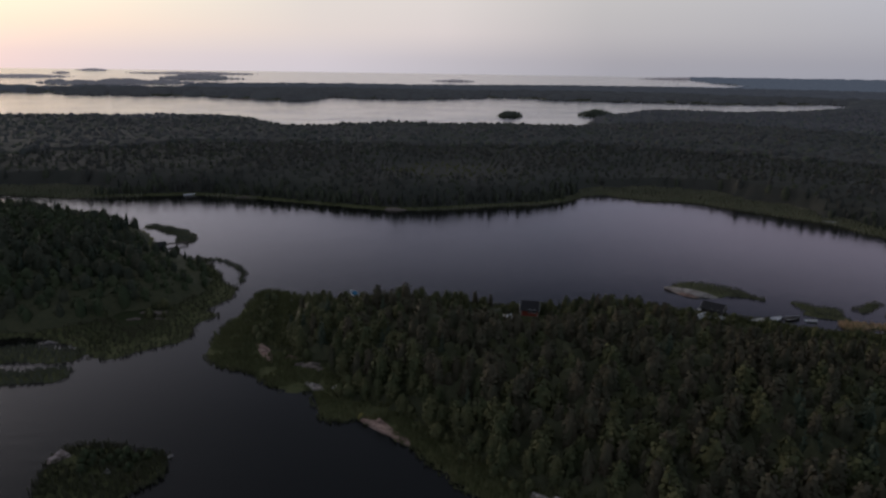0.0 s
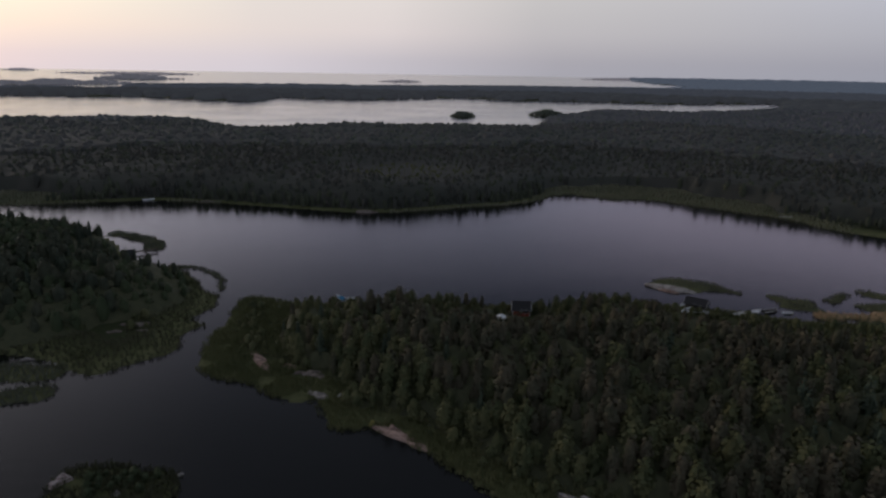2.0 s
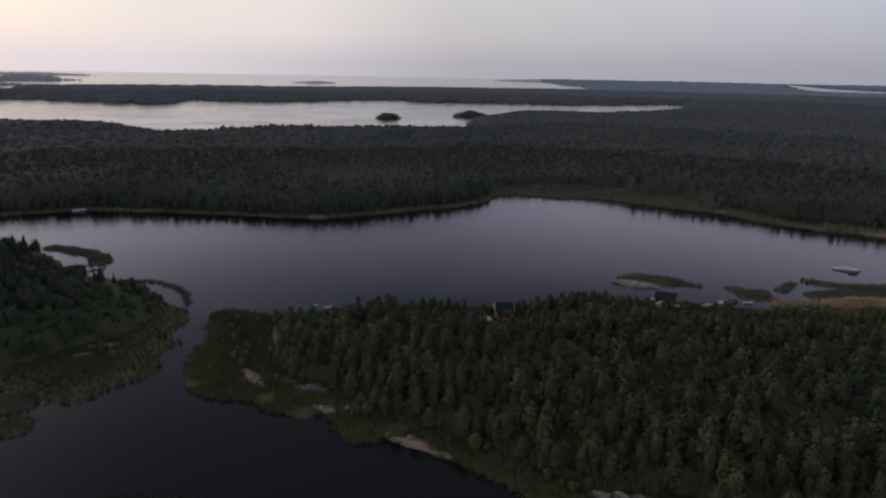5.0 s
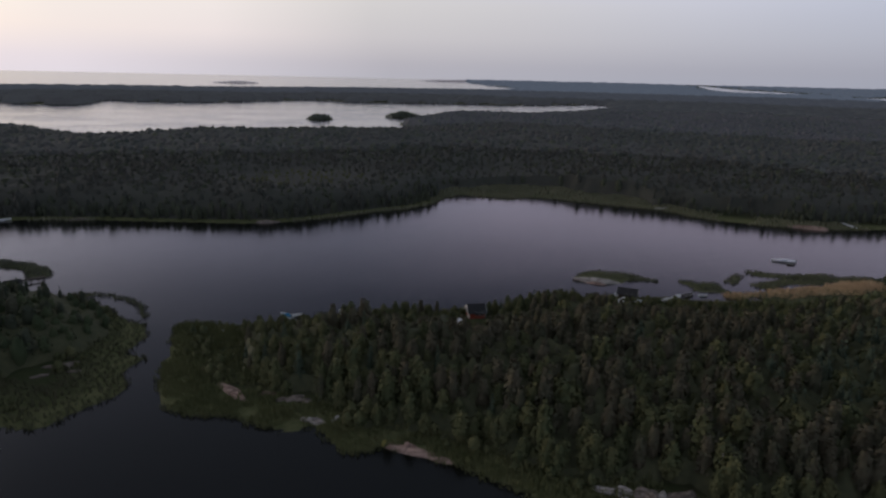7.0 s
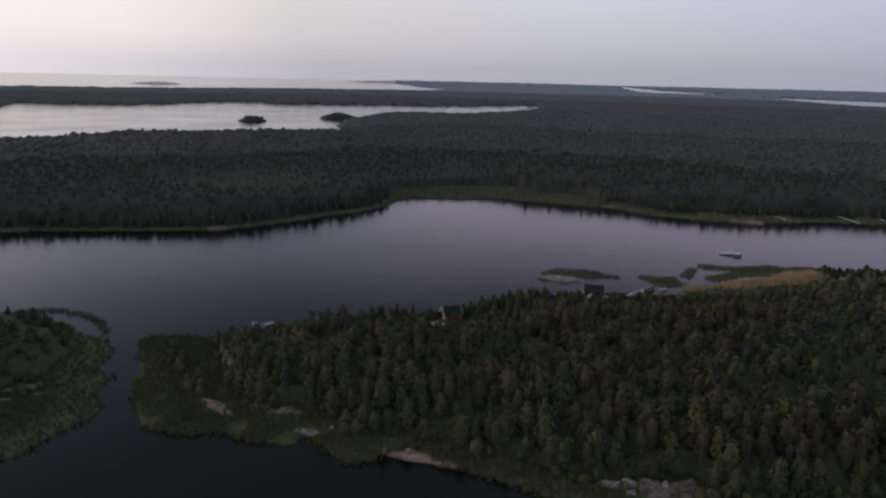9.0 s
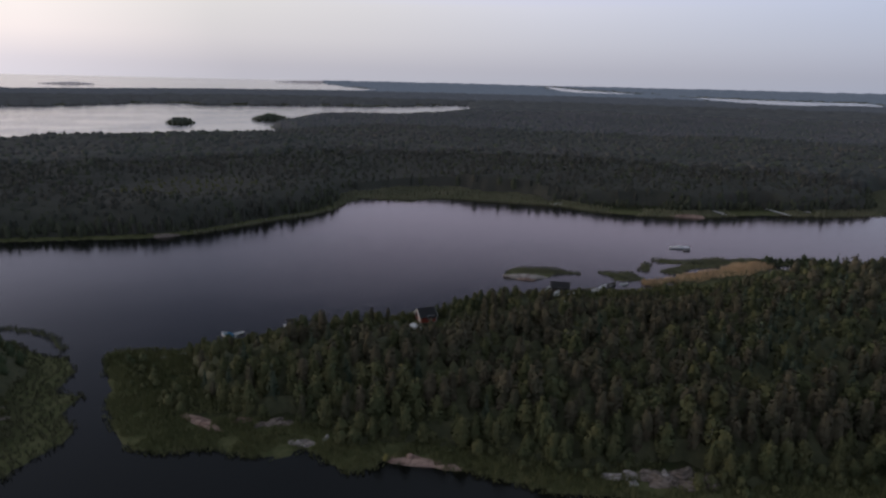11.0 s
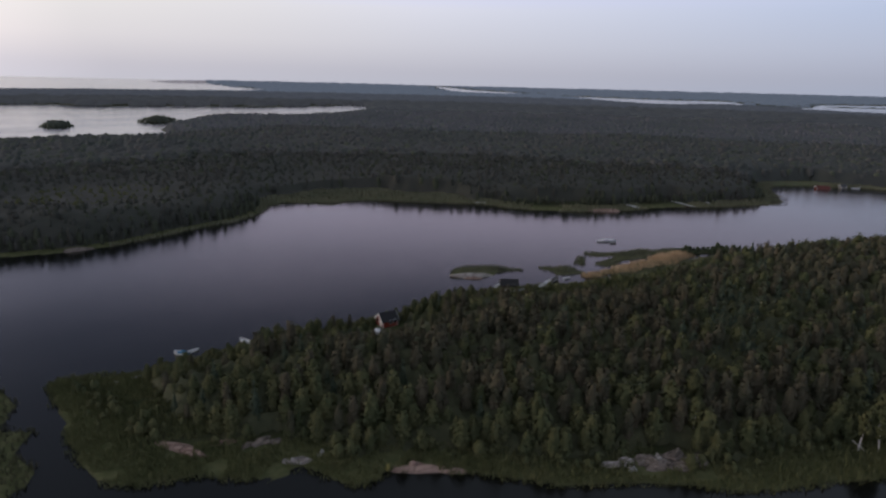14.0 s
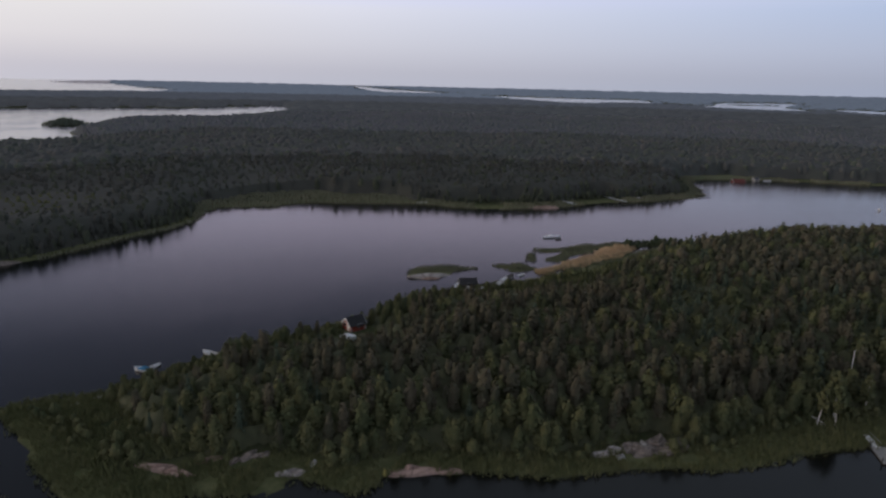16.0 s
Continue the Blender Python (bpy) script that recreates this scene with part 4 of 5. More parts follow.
# scrub along the wood's edge and on the western tip
def scrub_ground(x, y):
    k = in_sight(x, y) & (np.hypot(x + 40, y - 20) < 190)
    xs, ys = x[k], y[k]
    d = inside(xs, ys, PENINSULA)
    e = wood_edge(xs, ys)
    fringe = (xs > -37) & (d > e - 2.2) & (d < e + 4.5) & (waves(xs, ys, 5, 51) > -0.45)
    tip = (xs < -34) & (d > 4) & ((waves(xs, ys, 6, 52) > 0.45) | (np.hypot((xs + 45.5) / 3.5, (ys - 152) / 9) < 1))
    rocks = (np.hypot((xs - 21) / 1.8, ys - 75.5) > 4.6) & (np.hypot(xs + 37, ys - 129) > 5) & (np.hypot(xs + 10, (ys - 99) / 0.8) > 5.0) & (np.hypot((xs + 27) / 1.6, ys - 121) > 3)
    k[k] = (fringe | tip) & rocks
    return k


x, y = scatter(rng, (-56, 130, 0, 172), scrub_ground, 2.6)
plant("bushes", NEAR["bush"], x, y, height(x, y) - 0.05, rng.uniform(0, 6.28, len(x)), rng.uniform(0.55, 1.15, len(x)),
      rng.integers(0, 3, len(x)), "low green bushes along the edge of the woods", "bush")
x, y = scatter(rng, (154, 190, 130, 152), lambda x, y: (along([(159, 145.5), (168, 141.5), (180, 136)], 4.0)(x, y) > 0), 1.8)
plant("bushes_bay", NEAR["bush"], x, y, np.maximum(height(x, y), 0) - 0.05, rng.uniform(0, 6.28, len(x)), rng.uniform(0.35, 0.80, len(x)) * (1 + 0.3 * waves(x, y, 6, 56)),
      rng.integers(0, 3, len(x)), "dark green bushes at the end of the reed bay", "alder")
x, y = scatter(rng, (-120, -54, 120, 205), lambda x, y: (inside(x, y, WEST_ISLAND) > 2) & (inside(x, y, WEST_ISLAND) < 14) & (waves(x, y, 7, 53) > 0.25), 2.8)
plant("bushes_west", NEAR["bush"], x, y, height(x, y) - 0.05, rng.uniform(0, 6.28, len(x)), rng.uniform(0.45, 1.0, len(x)),
      rng.integers(0, 3, len(x)), "low bushes on the western island", "bush")
x, y = scatter(rng, (-62, -42, 76, 93), lambda x, y: (inside(x, y, ROCK_ISLE) > 1) & (y > 85 + 1.5 * waves(x, y, 3, 54)) & (x < -46) & (np.hypot(x + 60, y - 87) > 4.2), 1.9)
plant("bushes_islet", NEAR["bush"], x, y, height(x, y) - 0.05, rng.uniform(0, 6.28, len(x)), rng.uniform(0.4, 0.8, len(x)),
      rng.integers(0, 3, len(x)), "dark bushes on a small rocky islet", "alder")


# ---- reeds ----
def reed_tufts(seed, blades, tall, wide):
    g = np.random.default_rng(seed)
    a = g.uniform(0, 2 * np.pi, blades)
    r = g.uniform(0, 0.42, blades)
    foot = np.stack([r * np.cos(a), r * np.sin(a), np.zeros(blades)], -1)
    b = g.uniform(0, 2 * np.pi, blades)
    side = np.stack([np.cos(b), np.sin(b), np.zeros(blades)], -1) * wide
    tip = foot + np.stack([g.normal(0, 0.20, blades), g.normal(0, 0.20, blades), tall * g.uniform(0.7, 1.15, blades)], -1)
    co = np.stack([foot - side, foot + side, tip + side * 0.35, tip - side * 0.35], 1).reshape(-1, 3)
    return co, np.arange(4 * blades).reshape(-1, 4)


KINDS["reed"] = (REED_GREEN, REED_GREEN)
KINDS["marsh_reed"] = (REED_MARSH, REED_MARSH)
KINDS["bay_reed"] = (REED_BAY, REED_BAY)
KINDS["pale_reed"] = (REED_PALE, REED_PALE)
KINDS["dry_reed"] = (REED_TAN, REED_TAN)
TUFTS = [(None, [reed_tufts(300 + k, 7, 0.95, 0.09)]) for k in range(4)]
BIG_TUFTS = [(None, [reed_tufts(320 + k, 6, 1.15, 0.22)]) for k in range(4)]


def reeds(name, box, keep, gap, label, kind="reed", models=TUFTS, low=0.7, high=1.2):
    x, y = scatter(rng, box, keep, gap)
    z = np.maximum(height(x, y), -0.35) - 0.08
    plant(name, models, x, y, z, rng.uniform(0, 6.28, len(x)), rng.uniform(low, high, len(x)) * (1 + 0.2 * waves(x, y, 5, 61)), rng.integers(0, 4, len(x)), label, kind)


def shore_reeds(x, y):
    k = in_sight(x, y) & (np.hypot(x + 40, y - 20) < 200)
    xs, ys = x[k], y[k]
    d = land(xs, ys)
    strip = (d > -0.8) & ((d < wood_edge(xs, ys) + 2.5) | (xs < -32)) & (inside(xs, ys, PENINSULA) > -3)
    bare = (np.hypot(xs + 10, ys - 98.5) < 2.4) | (np.hypot(xs + 24, ys - 113) < 1.5) | (np.hypot(xs + 38, ys - 128) < 2.4) | (np.hypot((xs + 27) / 2.0, ys - 121) < 1.8) | (np.hypot((xs - 21.5) / 2.2, ys - 75) < 2.4)
    k[k] = strip & ~bare & (waves(xs, ys, 4, 63) > -0.62)
    return k


reeds("shore_reeds", (-58, 110, 0, 174), shore_reeds, 0.72, "green reeds and sedge along the near shore")
reeds("island_reeds", (-125, -54, 105, 205), lambda x, y: (land(x, y) > -0.8) & (inside(x, y, WEST_ISLAND) > -2) & (inside(x, y, WEST_ISLAND) < 13), 1.25,
      "brown-green reeds round the western island", "marsh_reed")
reeds("islet_reeds", (-63, -41, 74, 94), lambda x, y: (land(x, y) > -0.6) & (waves(x, y, 4, 64) > -0.75), 0.75, "dark brown-green reeds on a rocky islet", "marsh_reed")
def beds(name, lines, gap, label, kind, models, low, high):
    for line, wide in lines:
        bx, by = [p[0] for p in line], [p[1] for p in line]
        band = along(line, wide)
        reeds(name, (min(bx) - 9, max(bx) + 9, min(by) - 9, max(by) + 9), lambda x, y: band(x, y) > 0, gap, label, kind, models, low, high)


beds("reed_bed", BEDS, 0.8, "reed bed standing in shallow water", "bay_reed", TUFTS, 0.6, 0.95)
beds("bay_reed_bed", BAY_BEDS, 0.85, "dark green reed bed in the bay", "bay_reed", TUFTS, 0.5, 0.8)
beds("dry_reed_bed", DRY_BEDS, 0.8, "pale orange dry reed bed at the back of the bay", "dry_reed", TUFTS, 0.7, 1.1)


STAGES = [[(227, 223), (221, 209)], [(256, 211), (249, 192)], [(272, 201), (266, 192)], [(272, 200), (281, 195)], [(316, 182), (327, 176)], [(301, 174), (309, 169)]]


def far_marsh(x, y):
    d = land(x, y)
    inlet = ((inlet_marsh(x, y) > -1) | (np.hypot((x + 200) / 3.0, y - 308) < 13)) & (d > -3)
    rim = (d > -1.5) & (d < np.where(x > 155, 11, np.where(x > 60, 5, 2.2))) & (waves(x, y, 26, 65) > np.where(x > 60, -0.30, 0.0))
    for line in STAGES:
        rim &= along(line, 2.6)(x, y) < 0
    return in_sight(x, y) & (inlet | rim) & (inside(x, y, MAINLAND) > -4) & (np.hypot(x - 60, y - 130) > 120)


reeds("mainland_reeds", (-240, 470, 90, 350), far_marsh, 1.25, "pale green reeds along the far shore", "pale_reed", BIG_TUFTS, low=0.7, high=1.1)
for line in ([(88, 342), (100, 344), (114, 342)], [(126, 337), (140, 331)]):
    band = along(line, 1.3)
    reeds("meadow_grass", (84, 146, 326, 348), lambda x, y: band(x, y) > 0, 0.8, "strip of pale dry grass behind the reeds", "dry_reed", BIG_TUFTS, low=0.6, high=0.9)
reeds("reed_round", (84, 112, 300, 318), lambda x, y: np.hypot((x - 99) / 1.5, y - 307.5) < 5, 1.4, "small round reed bed off the far shore", "pale_reed", BIG_TUFTS, low=0.6, high=0.9)


# ---- things: helpers ----
def part(name, bm, mat, parent, label=""):
    """One mesh, as a part under a thing or under a part."""
    mesh = bpy.data.meshes.new(name)
    bmesh.ops.recalc_face_normals(bm, faces=bm.faces)
    bm.to_mesh(mesh)
    bm.free()
    mesh.materials.append(mat)
    ob = new(name, mesh)
    ob.parent = parent
    return tagged(ob, label)


def thing(name, m, label, category, group=""):
    base = new(name)
    base.matrix_world = m
    return tagged(base, label, category, group)


def block(size, at=(0, 0, 0), turn=(0, 0, 0), bevel=0.02, bm=None):
    """A box with softened edges; at is the middle of its underside."""
    bm = bm or bmesh.new()
    made = bmesh.ops.create_cube(bm, size=1.0)["verts"]
    m = pose(*at, *turn) @ pose(0, 0, size[2] / 2) @ Matrix.Diagonal((*size, 1))
    bmesh.ops.transform(bm, matrix=m, verts=made)
    if bevel:
        edges = {e for v in made for e in v.link_edges}
        bmesh.ops.bevel(bm, geom=list(edges), offset=bevel, segments=1, affect="EDGES")
    return bm


def pole_mesh(radius, tall, top=None, at=(0, 0, 0), sides=8, bm=None):
    bm = bm or bmesh.new()
    bmesh.ops.create_cone(bm, cap_ends=True, segments=sides, radius1=radius, radius2=radius if top is None else top, depth=tall,
                          matrix=Matrix.Translation((at[0], at[1], at[2] + tall / 2)))
    return bm


def ground_at(x, y):
    return float(height(np.array([float(x)]), np.array([float(y)]))[0])


RED_WOOD = plain("red_painted_wood", [(0.30, 0.055, 0.035), (0.38, 0.075, 0.045), (0.26, 0.05, 0.035)], 1.5, 0.75, relief=0.01)
WHITE_WOOD = plain("white_painted_wood", [(0.70, 0.69, 0.66), (0.82, 0.81, 0.78)], 2.0, 0.6)
GREY_WOOD = plain("weathered_boards", [(0.20, 0.19, 0.175), (0.30, 0.285, 0.26), (0.38, 0.36, 0.33)], 1.2, 0.85, relief=0.02)
DARK_WOOD = plain("dark_boards", [(0.05, 0.042, 0.036), (0.09, 0.075, 0.062)], 1.5, 0.85, relief=0.02)
DARK_ROOF = plain("dark_roofing", [(0.016, 0.016, 0.018), (0.028, 0.027, 0.028), (0.022, 0.023, 0.022)], 0.9, 0.8, relief=0.03)
GREY_ROOF = plain("grey_roofing", [(0.07, 0.07, 0.075), (0.11, 0.11, 0.115)], 0.9, 0.7, relief=0.03)
WHITE_HULL = plain("white_gelcoat", [(0.80, 0.81, 0.82), (0.88, 0.88, 0.87)], 1.0, 0.3)
BLUE_CLOTH = plain("blue_canvas", [(0.03, 0.16, 0.30), (0.05, 0.24, 0.38)], 2.0, 0.85)
WHITE_CLOTH = plain("white_tarpaulin", [(0.78, 0.79, 0.80), (0.88, 0.88, 0.87)], 2.0, 0.7, relief=0.03)
DARK_GLASS = plain("tinted_glass", [(0.02, 0.025, 0.03), (0.03, 0.035, 0.04)], 2.0, 0.08)
BLACK = plain("black_casing", [(0.02, 0.02, 0.022), (0.04, 0.04, 0.042)], 3.0, 0.5)
STEEL = plain("galvanised_steel", [(0.42, 0.43, 0.44), (0.55, 0.56, 0.57)], 3.0, 0.45, metal=0.9)
RUSTY_ROOF = plain("rusty_red_roof", [(0.12, 0.035, 0.028), (0.17, 0.05, 0.038)], 1.5, 0.8)
PALE_ROCK = granite("pale_granite", [(0.208, 0.182, 0.166), (0.416, 0.370, 0.338), (0.620, 0.620, 0.585), (0.494, 0.442, 0.403)])
SHORE_ROCK = granite("weathered_granite", [(0.17, 0.145, 0.13), (0.32, 0.275, 0.245), (0.50, 0.45, 0.40), (0.38, 0.33, 0.29)])
PALE_PINK = granite("pale_pink_granite", [(0.22, 0.16, 0.14), (0.42, 0.33, 0.29), (0.64, 0.54, 0.49), (0.48, 0.38, 0.34)])
PINK_ROCK = granite("reddish_granite", [(0.14, 0.088, 0.068), (0.29, 0.185, 0.145), (0.47, 0.33, 0.265), (0.33, 0.22, 0.175)])
BLEACHED = plain("bleached_boards", [(0.50, 0.49, 0.46), (0.60, 0.59, 0.56), (0.68, 0.67, 0.64)], 1.2, 0.85, relief=0.02)
LICHEN = plain("yellow_lichen", [(0.26, 0.22, 0.06), (0.36, 0.31, 0.10)], 2.0, 0.9, relief=0.03)


# ---- rocks ----
def rock(label, x, y, size, turn=0.0, seed=0, mat=None, sink=0.3, tilt=0.0, name="boulder", z=None):
    """An ice-worn rock: rounded back, cracked into blocks, foot below the ground."""
    bm = bmesh.new()
    bmesh.ops.create_icosphere(bm, subdivisions=4 if max(size) > 2.5 else 3, radius=1.0)
    lx, ly, lz = size[0], size[1], size[2] * 0.72
    off = Vector((seed * 7.3, seed * 3.1, seed * 1.7))
    luck = random.Random(seed)
    cuts = []
    for k in range(9):
        n = Vector((luck.gauss(0, 1), luck.gauss(0, 1), abs(luck.gauss(0, 0.8)))).normalized()
        cuts.append((n, luck.uniform(0.42, 0.80)))
    for v in bm.verts:
        c = v.co.normalized()
        c = c * (1 + 0.25 * noise.noise(c * 1.4 + off))
        for n, d in cuts:
            over = c.dot(n) - d
            if over > 0:
                c = c - n * over * 0.92
        p = Vector((c.x * lx * 0.66, c.y * ly * 0.66, c.z * lz * 1.25))
        rough = 0.07 * min(ly, 2.0) * noise.noise(p * 1.1 + off) + 0.035 * noise.noise(p * 3.2 + off)
        v.co = p + c * rough if p.z > 0 else Vector((p.x, p.y, p.z * 0.4))
    g = max(-0.1, ground_at(x, y)) if z is None else z
    ob = part(name, bm, mat or ROCK, None, "")
    ob.parent = None
    ob.matrix_world = pose(x, y, g - sink * lz * 0.3, tilt, 0, turn)
    return tagged(ob, label, "rock", "shore rocks")


def rock_row(label, a, b, count, size, turn, seed, mat, spread=0.5):
    """Blocks of one cracked shelf of rock, lying in a row."""
    luck = random.Random(seed)
    for k in range(count):
        u = (k + 0.5) / count
        x, y = a[0] + (b[0] - a[0]) * u + luck.uniform(-spread, spread), a[1] + (b[1] - a[1]) * u + luck.uniform(-spread, spread)
        f = luck.uniform(0.75, 1.3)
        rock(label, x, y, (size[0] * f, size[1] * luck.uniform(0.8, 1.25), size[2] * luck.uniform(0.75, 1.25)), turn + luck.uniform(-18, 18), seed * 10 + k, mat)


rock("long reddish granite slab sloping into the water", -10.6, 98.8, (9.4, 1.9, 0.8), -42, 41, PINK_ROCK, tilt=4)
rock("reddish granite plate at the end of a slab", -6.4, 95.4, (4.8, 1.4, 0.6), -38, 42, PINK_ROCK)
rock("flat reddish granite plate behind a shore slab", -10.2, 99.8, (4.6, 1.3, 1.0), -38, 43, PINK_ROCK)
rock("low grey-pink granite plate by the water", -12.9, 100.9, (3.0, 1.3, 0.7), -30, 44, PINK_ROCK)
rock("small boulder covered with yellow lichen", -14.3, 102.4, (1.2, 1.0, 1.4), 20, 4, LICHEN)
rock("pale granite rock at the waterline", -24.4, 113.2, (6.4, 1.9, 1.0), -32, 5, SHORE_ROCK)
rock("small pale granite boulder in sedge", -20.6, 112.4, (1.6, 1.0, 0.8), 10, 6, PALE_ROCK)
rock("sloping reddish granite slab in the sedge", -38.0, 128.0, (8.4, 3.0, 1.0), -62, 45, PINK_ROCK, tilt=4)
rock("low reddish granite rock in the sedge", -31.5, 124.9, (4.2, 1.6, 1.0), -12, 8, PINK_ROCK)
rock_row("furrowed grey granite outcrop by the trees", (-30.0, 122.4), (-24.0, 120.4), 6, (2.6, 1.4, 0.9), -14, 9, ROCK, 0.7)
rock("low pale granite rock by the trees", 15.0, 79.9, (4.8, 1.8, 1.1), -40, 10, SHORE_ROCK)
rock("pale round boulder at the waterline", 16.2, 77.0, (1.9, 1.5, 1.5), 10, 11, PALE_ROCK)
rock("granite boulder among shore boulders", 17.2, 78.4, (4.8, 2.4, 1.2), -35, 12, SHORE_ROCK)
rock("granite boulder among shore boulders", 19.6, 77.0, (4.6, 2.6, 1.6), -40, 13, ROCK)
rock_row("large furrowed granite outcrop on the shore", (20.0, 75.0), (27.8, 70.8), 5, (4.0, 3.2, 1.7), -36, 14, ROCK)
rock("high granite boulder behind an outcrop", 24.6, 73.8, (5.2, 3.6, 2.3), -30, 15, ROCK)
rock("granite boulder among shore boulders", 21.4, 75.4, (3.0, 2.2, 1.7), 15, 16, SHORE_ROCK)
rock("low pale granite rock in the western meadow", -35.5, 160.6, (2.8, 1.0, 0.7), -30, 46, PALE_ROCK)
rock("low pale granite rock in the western meadow", -40.0, 160.4, (1.8, 0.9, 0.6), -20, 47, PALE_ROCK)
rock("single pale stone in the grass", 33.0, 68.2, (1.5, 1.0, 0.8), -20, 17, PALE_ROCK)
rock("pale split boulder on the rocky islet", -60.4, 87.4, (2.2, 1.1, 2.2), 34, 18, PALE_PINK)
rock("pale half of a split boulder", -59.4, 88.4, (2.2, 1.0, 2.4), 38, 19, PALE_PINK)
rock("small white stone at the islet's tip", -43.0, 89.6, (1.1, 0.8, 0.9), 60, 20, PALE_ROCK)
rock("small grey stone in the islet's reeds", -50.6, 84.4, (1.2, 0.9, 1.1), 0, 21, PALE_ROCK)
rock("long pale rock along the reed islet", 70.6, 172.6, (11.0, 3.4, 1.8), -34, 22, SHORE_ROCK)
rock("low reddish rock below the reed islet", 68.6, 170.4, (8.0, 1.5, 0.8), -36, 23, PINK_ROCK)
rock("reddish bare rock shelf on the far shore", 201.0, 215.4, (19.0, 3.6, 1.5), -41, 24, PINK_ROCK)
rock("pale rock on the western island's shore", -75.0, 144.6, (3.2, 1.4, 0.7), 5, 25, ROCK)
rock("pale rock on the western island's shore", -68.6, 145.6, (3.0, 1.3, 0.7), -8, 26, ROCK)
rock("grey rock shelf on the western island", -72.0, 148.6, (7.0, 2.4, 1.3), 0, 27, ROCK)
rock("low pale rock beside the reed beds", -87.0, 132.2, (4.2, 1.2, 0.8), 10, 28, SHORE_ROCK)
rock("low grey rock on the far shore", -21.0, 279.0, (9.0, 3.0, 1.6), 6, 29, ROCK)
rock("low grey rock on the far shore", -96.0, 302.0, (7.0, 2.4, 1.2), 0, 30, ROCK)
rock("flat skerry off the far islands", -395, 1290, (48, 14, 3.0), -10, 31, ROCK, name="skerry", z=0.0)


lawn = new("lawn", bpy.data.meshes.new("lawn"))
bm = bmesh.new()
bmesh.ops.create_grid(bm, x_segments=24, y_segments=10, size=1.0)
for v in bm.verts:
    px, py = 397 + v.co.x * 20 + v.co.y * 3, 194 - v.co.x * 14 + v.co.y * 6
    v.co = (px, py, ground_at(px, py) + 0.25)
bm.to_mesh(lawn.data)
bm.free()
lawn.data.materials.append(LAWN)
tagged(lawn, "pale mown lawn sloping to the lagoon", "lawn", kind="structure")


# ---- houses ----
def cottage(name, label, x, y, turn, long, wide, wall_high, rise, wall_mat, roof_mat, trim_mat, z=None, windows=True, group=""):
    """A small gabled house, its ridge along its own x, its door in the gable at -x."""
    z = ground_at(x, y) if z is None else z
    base = thing(name, pose(x, y, z, 0, 0, turn), label, "house", group)
    part("foundation", block((long + 0.1, wide + 0.1, 0.5), (0, 0, -0.25)), ROCK, base, "grey stone foundation")
    bm = bmesh.new()
    h, w, l = wall_high, wide / 2, long / 2
    rows = []
    for sx in (-l, l):
        rows.append([bm.verts.new((sx, -w, 0.25)), bm.verts.new((sx, w, 0.25)), bm.verts.new((sx, w, h)), bm.verts.new((sx, 0, h + rise)), bm.verts.new((sx, -w, h))])
    bm.faces.new(rows[0]), bm.faces.new(rows[1][::-1])
    for a, b in ((0, 1), (1, 2), (2, 3), (3, 4), (4, 0)):
        bm.faces.new((rows[0][a], rows[0][b], rows[1][b], rows[1][a]))
    part("wall", bm, wall_mat, base)
    slope = math.degrees(math.atan2(rise, w))
    run = math.hypot(rise, w) + 0.35
    for side in (-1, 1):
        bm = block((long + 0.7, run, 0.12), (0, 0, 0), bevel=0.02)
        bmesh.ops.transform(bm, verts=bm.verts, matrix=pose(0, 0, h + rise + 0.03) @ pose(0, 0, 0, -slope * side) @ pose(0, side * run / 2, 0))
        slab = part("roof", bm, roof_mat, base, "sloping roof slab")
        for end in (-1, 1):
            bm = block((0.08, run, 0.34), (0, 0, -0.2), bevel=0.01)
            bmesh.ops.transform(bm, verts=bm.verts, matrix=pose(0, 0, h + rise + 0.03) @ pose(0, 0, 0, -slope * side) @ pose(end * (l + 0.39), side * run / 2, 0))
            part("bargeboard", bm, trim_mat, base, "gable trim board")
    for sx in (-1, 1):
        for sy in (-1, 1):
            part("corner_board", block((0.16, 0.16, h - 0.25), (sx * (l - 0.02), sy * (w - 0.02), 0.25)), trim_mat, base, "upright corner board")
    part("ridge_cap", block((long + 0.72, 0.24, 0.07), (0, 0, h + rise + 0.13)), roof_mat, base)
    if windows:
        door = part("door", block((0.08, 0.95, 1.95), (-l - 0.03, -w * 0.35, 0.27)), trim_mat, base, "boarded door")
        part("door_handle", block((0.06, 0.04, 0.14), (-l - 0.10, -w * 0.35 + 0.36, 1.15), bevel=0.01), STEEL, door)
        for wx, wy, face in ((-l, w * 0.42, 0), (0.0, -w, 1), (long * 0.28, -w, 1)):
            size = (0.07, 0.95, 1.0) if face == 0 else (0.95, 0.07, 1.0)
            win = part("window", block(size, (wx - (0.02 if face == 0 else 0), wy - (0.02 if face else 0), 1.0)), trim_mat, base, "framed window")
            for k in (-1, 1):
                pane = (0.03, 0.38, 0.82) if face == 0 else (0.38, 0.03, 0.82)
                at = (wx - 0.06, wy + k * 0.22, 1.09) if face == 0 else (wx + k * 0.22, wy - 0.06, 1.09)
                part("pane", block(pane, at, bevel=0.005), DARK_GLASS, win)
    return base


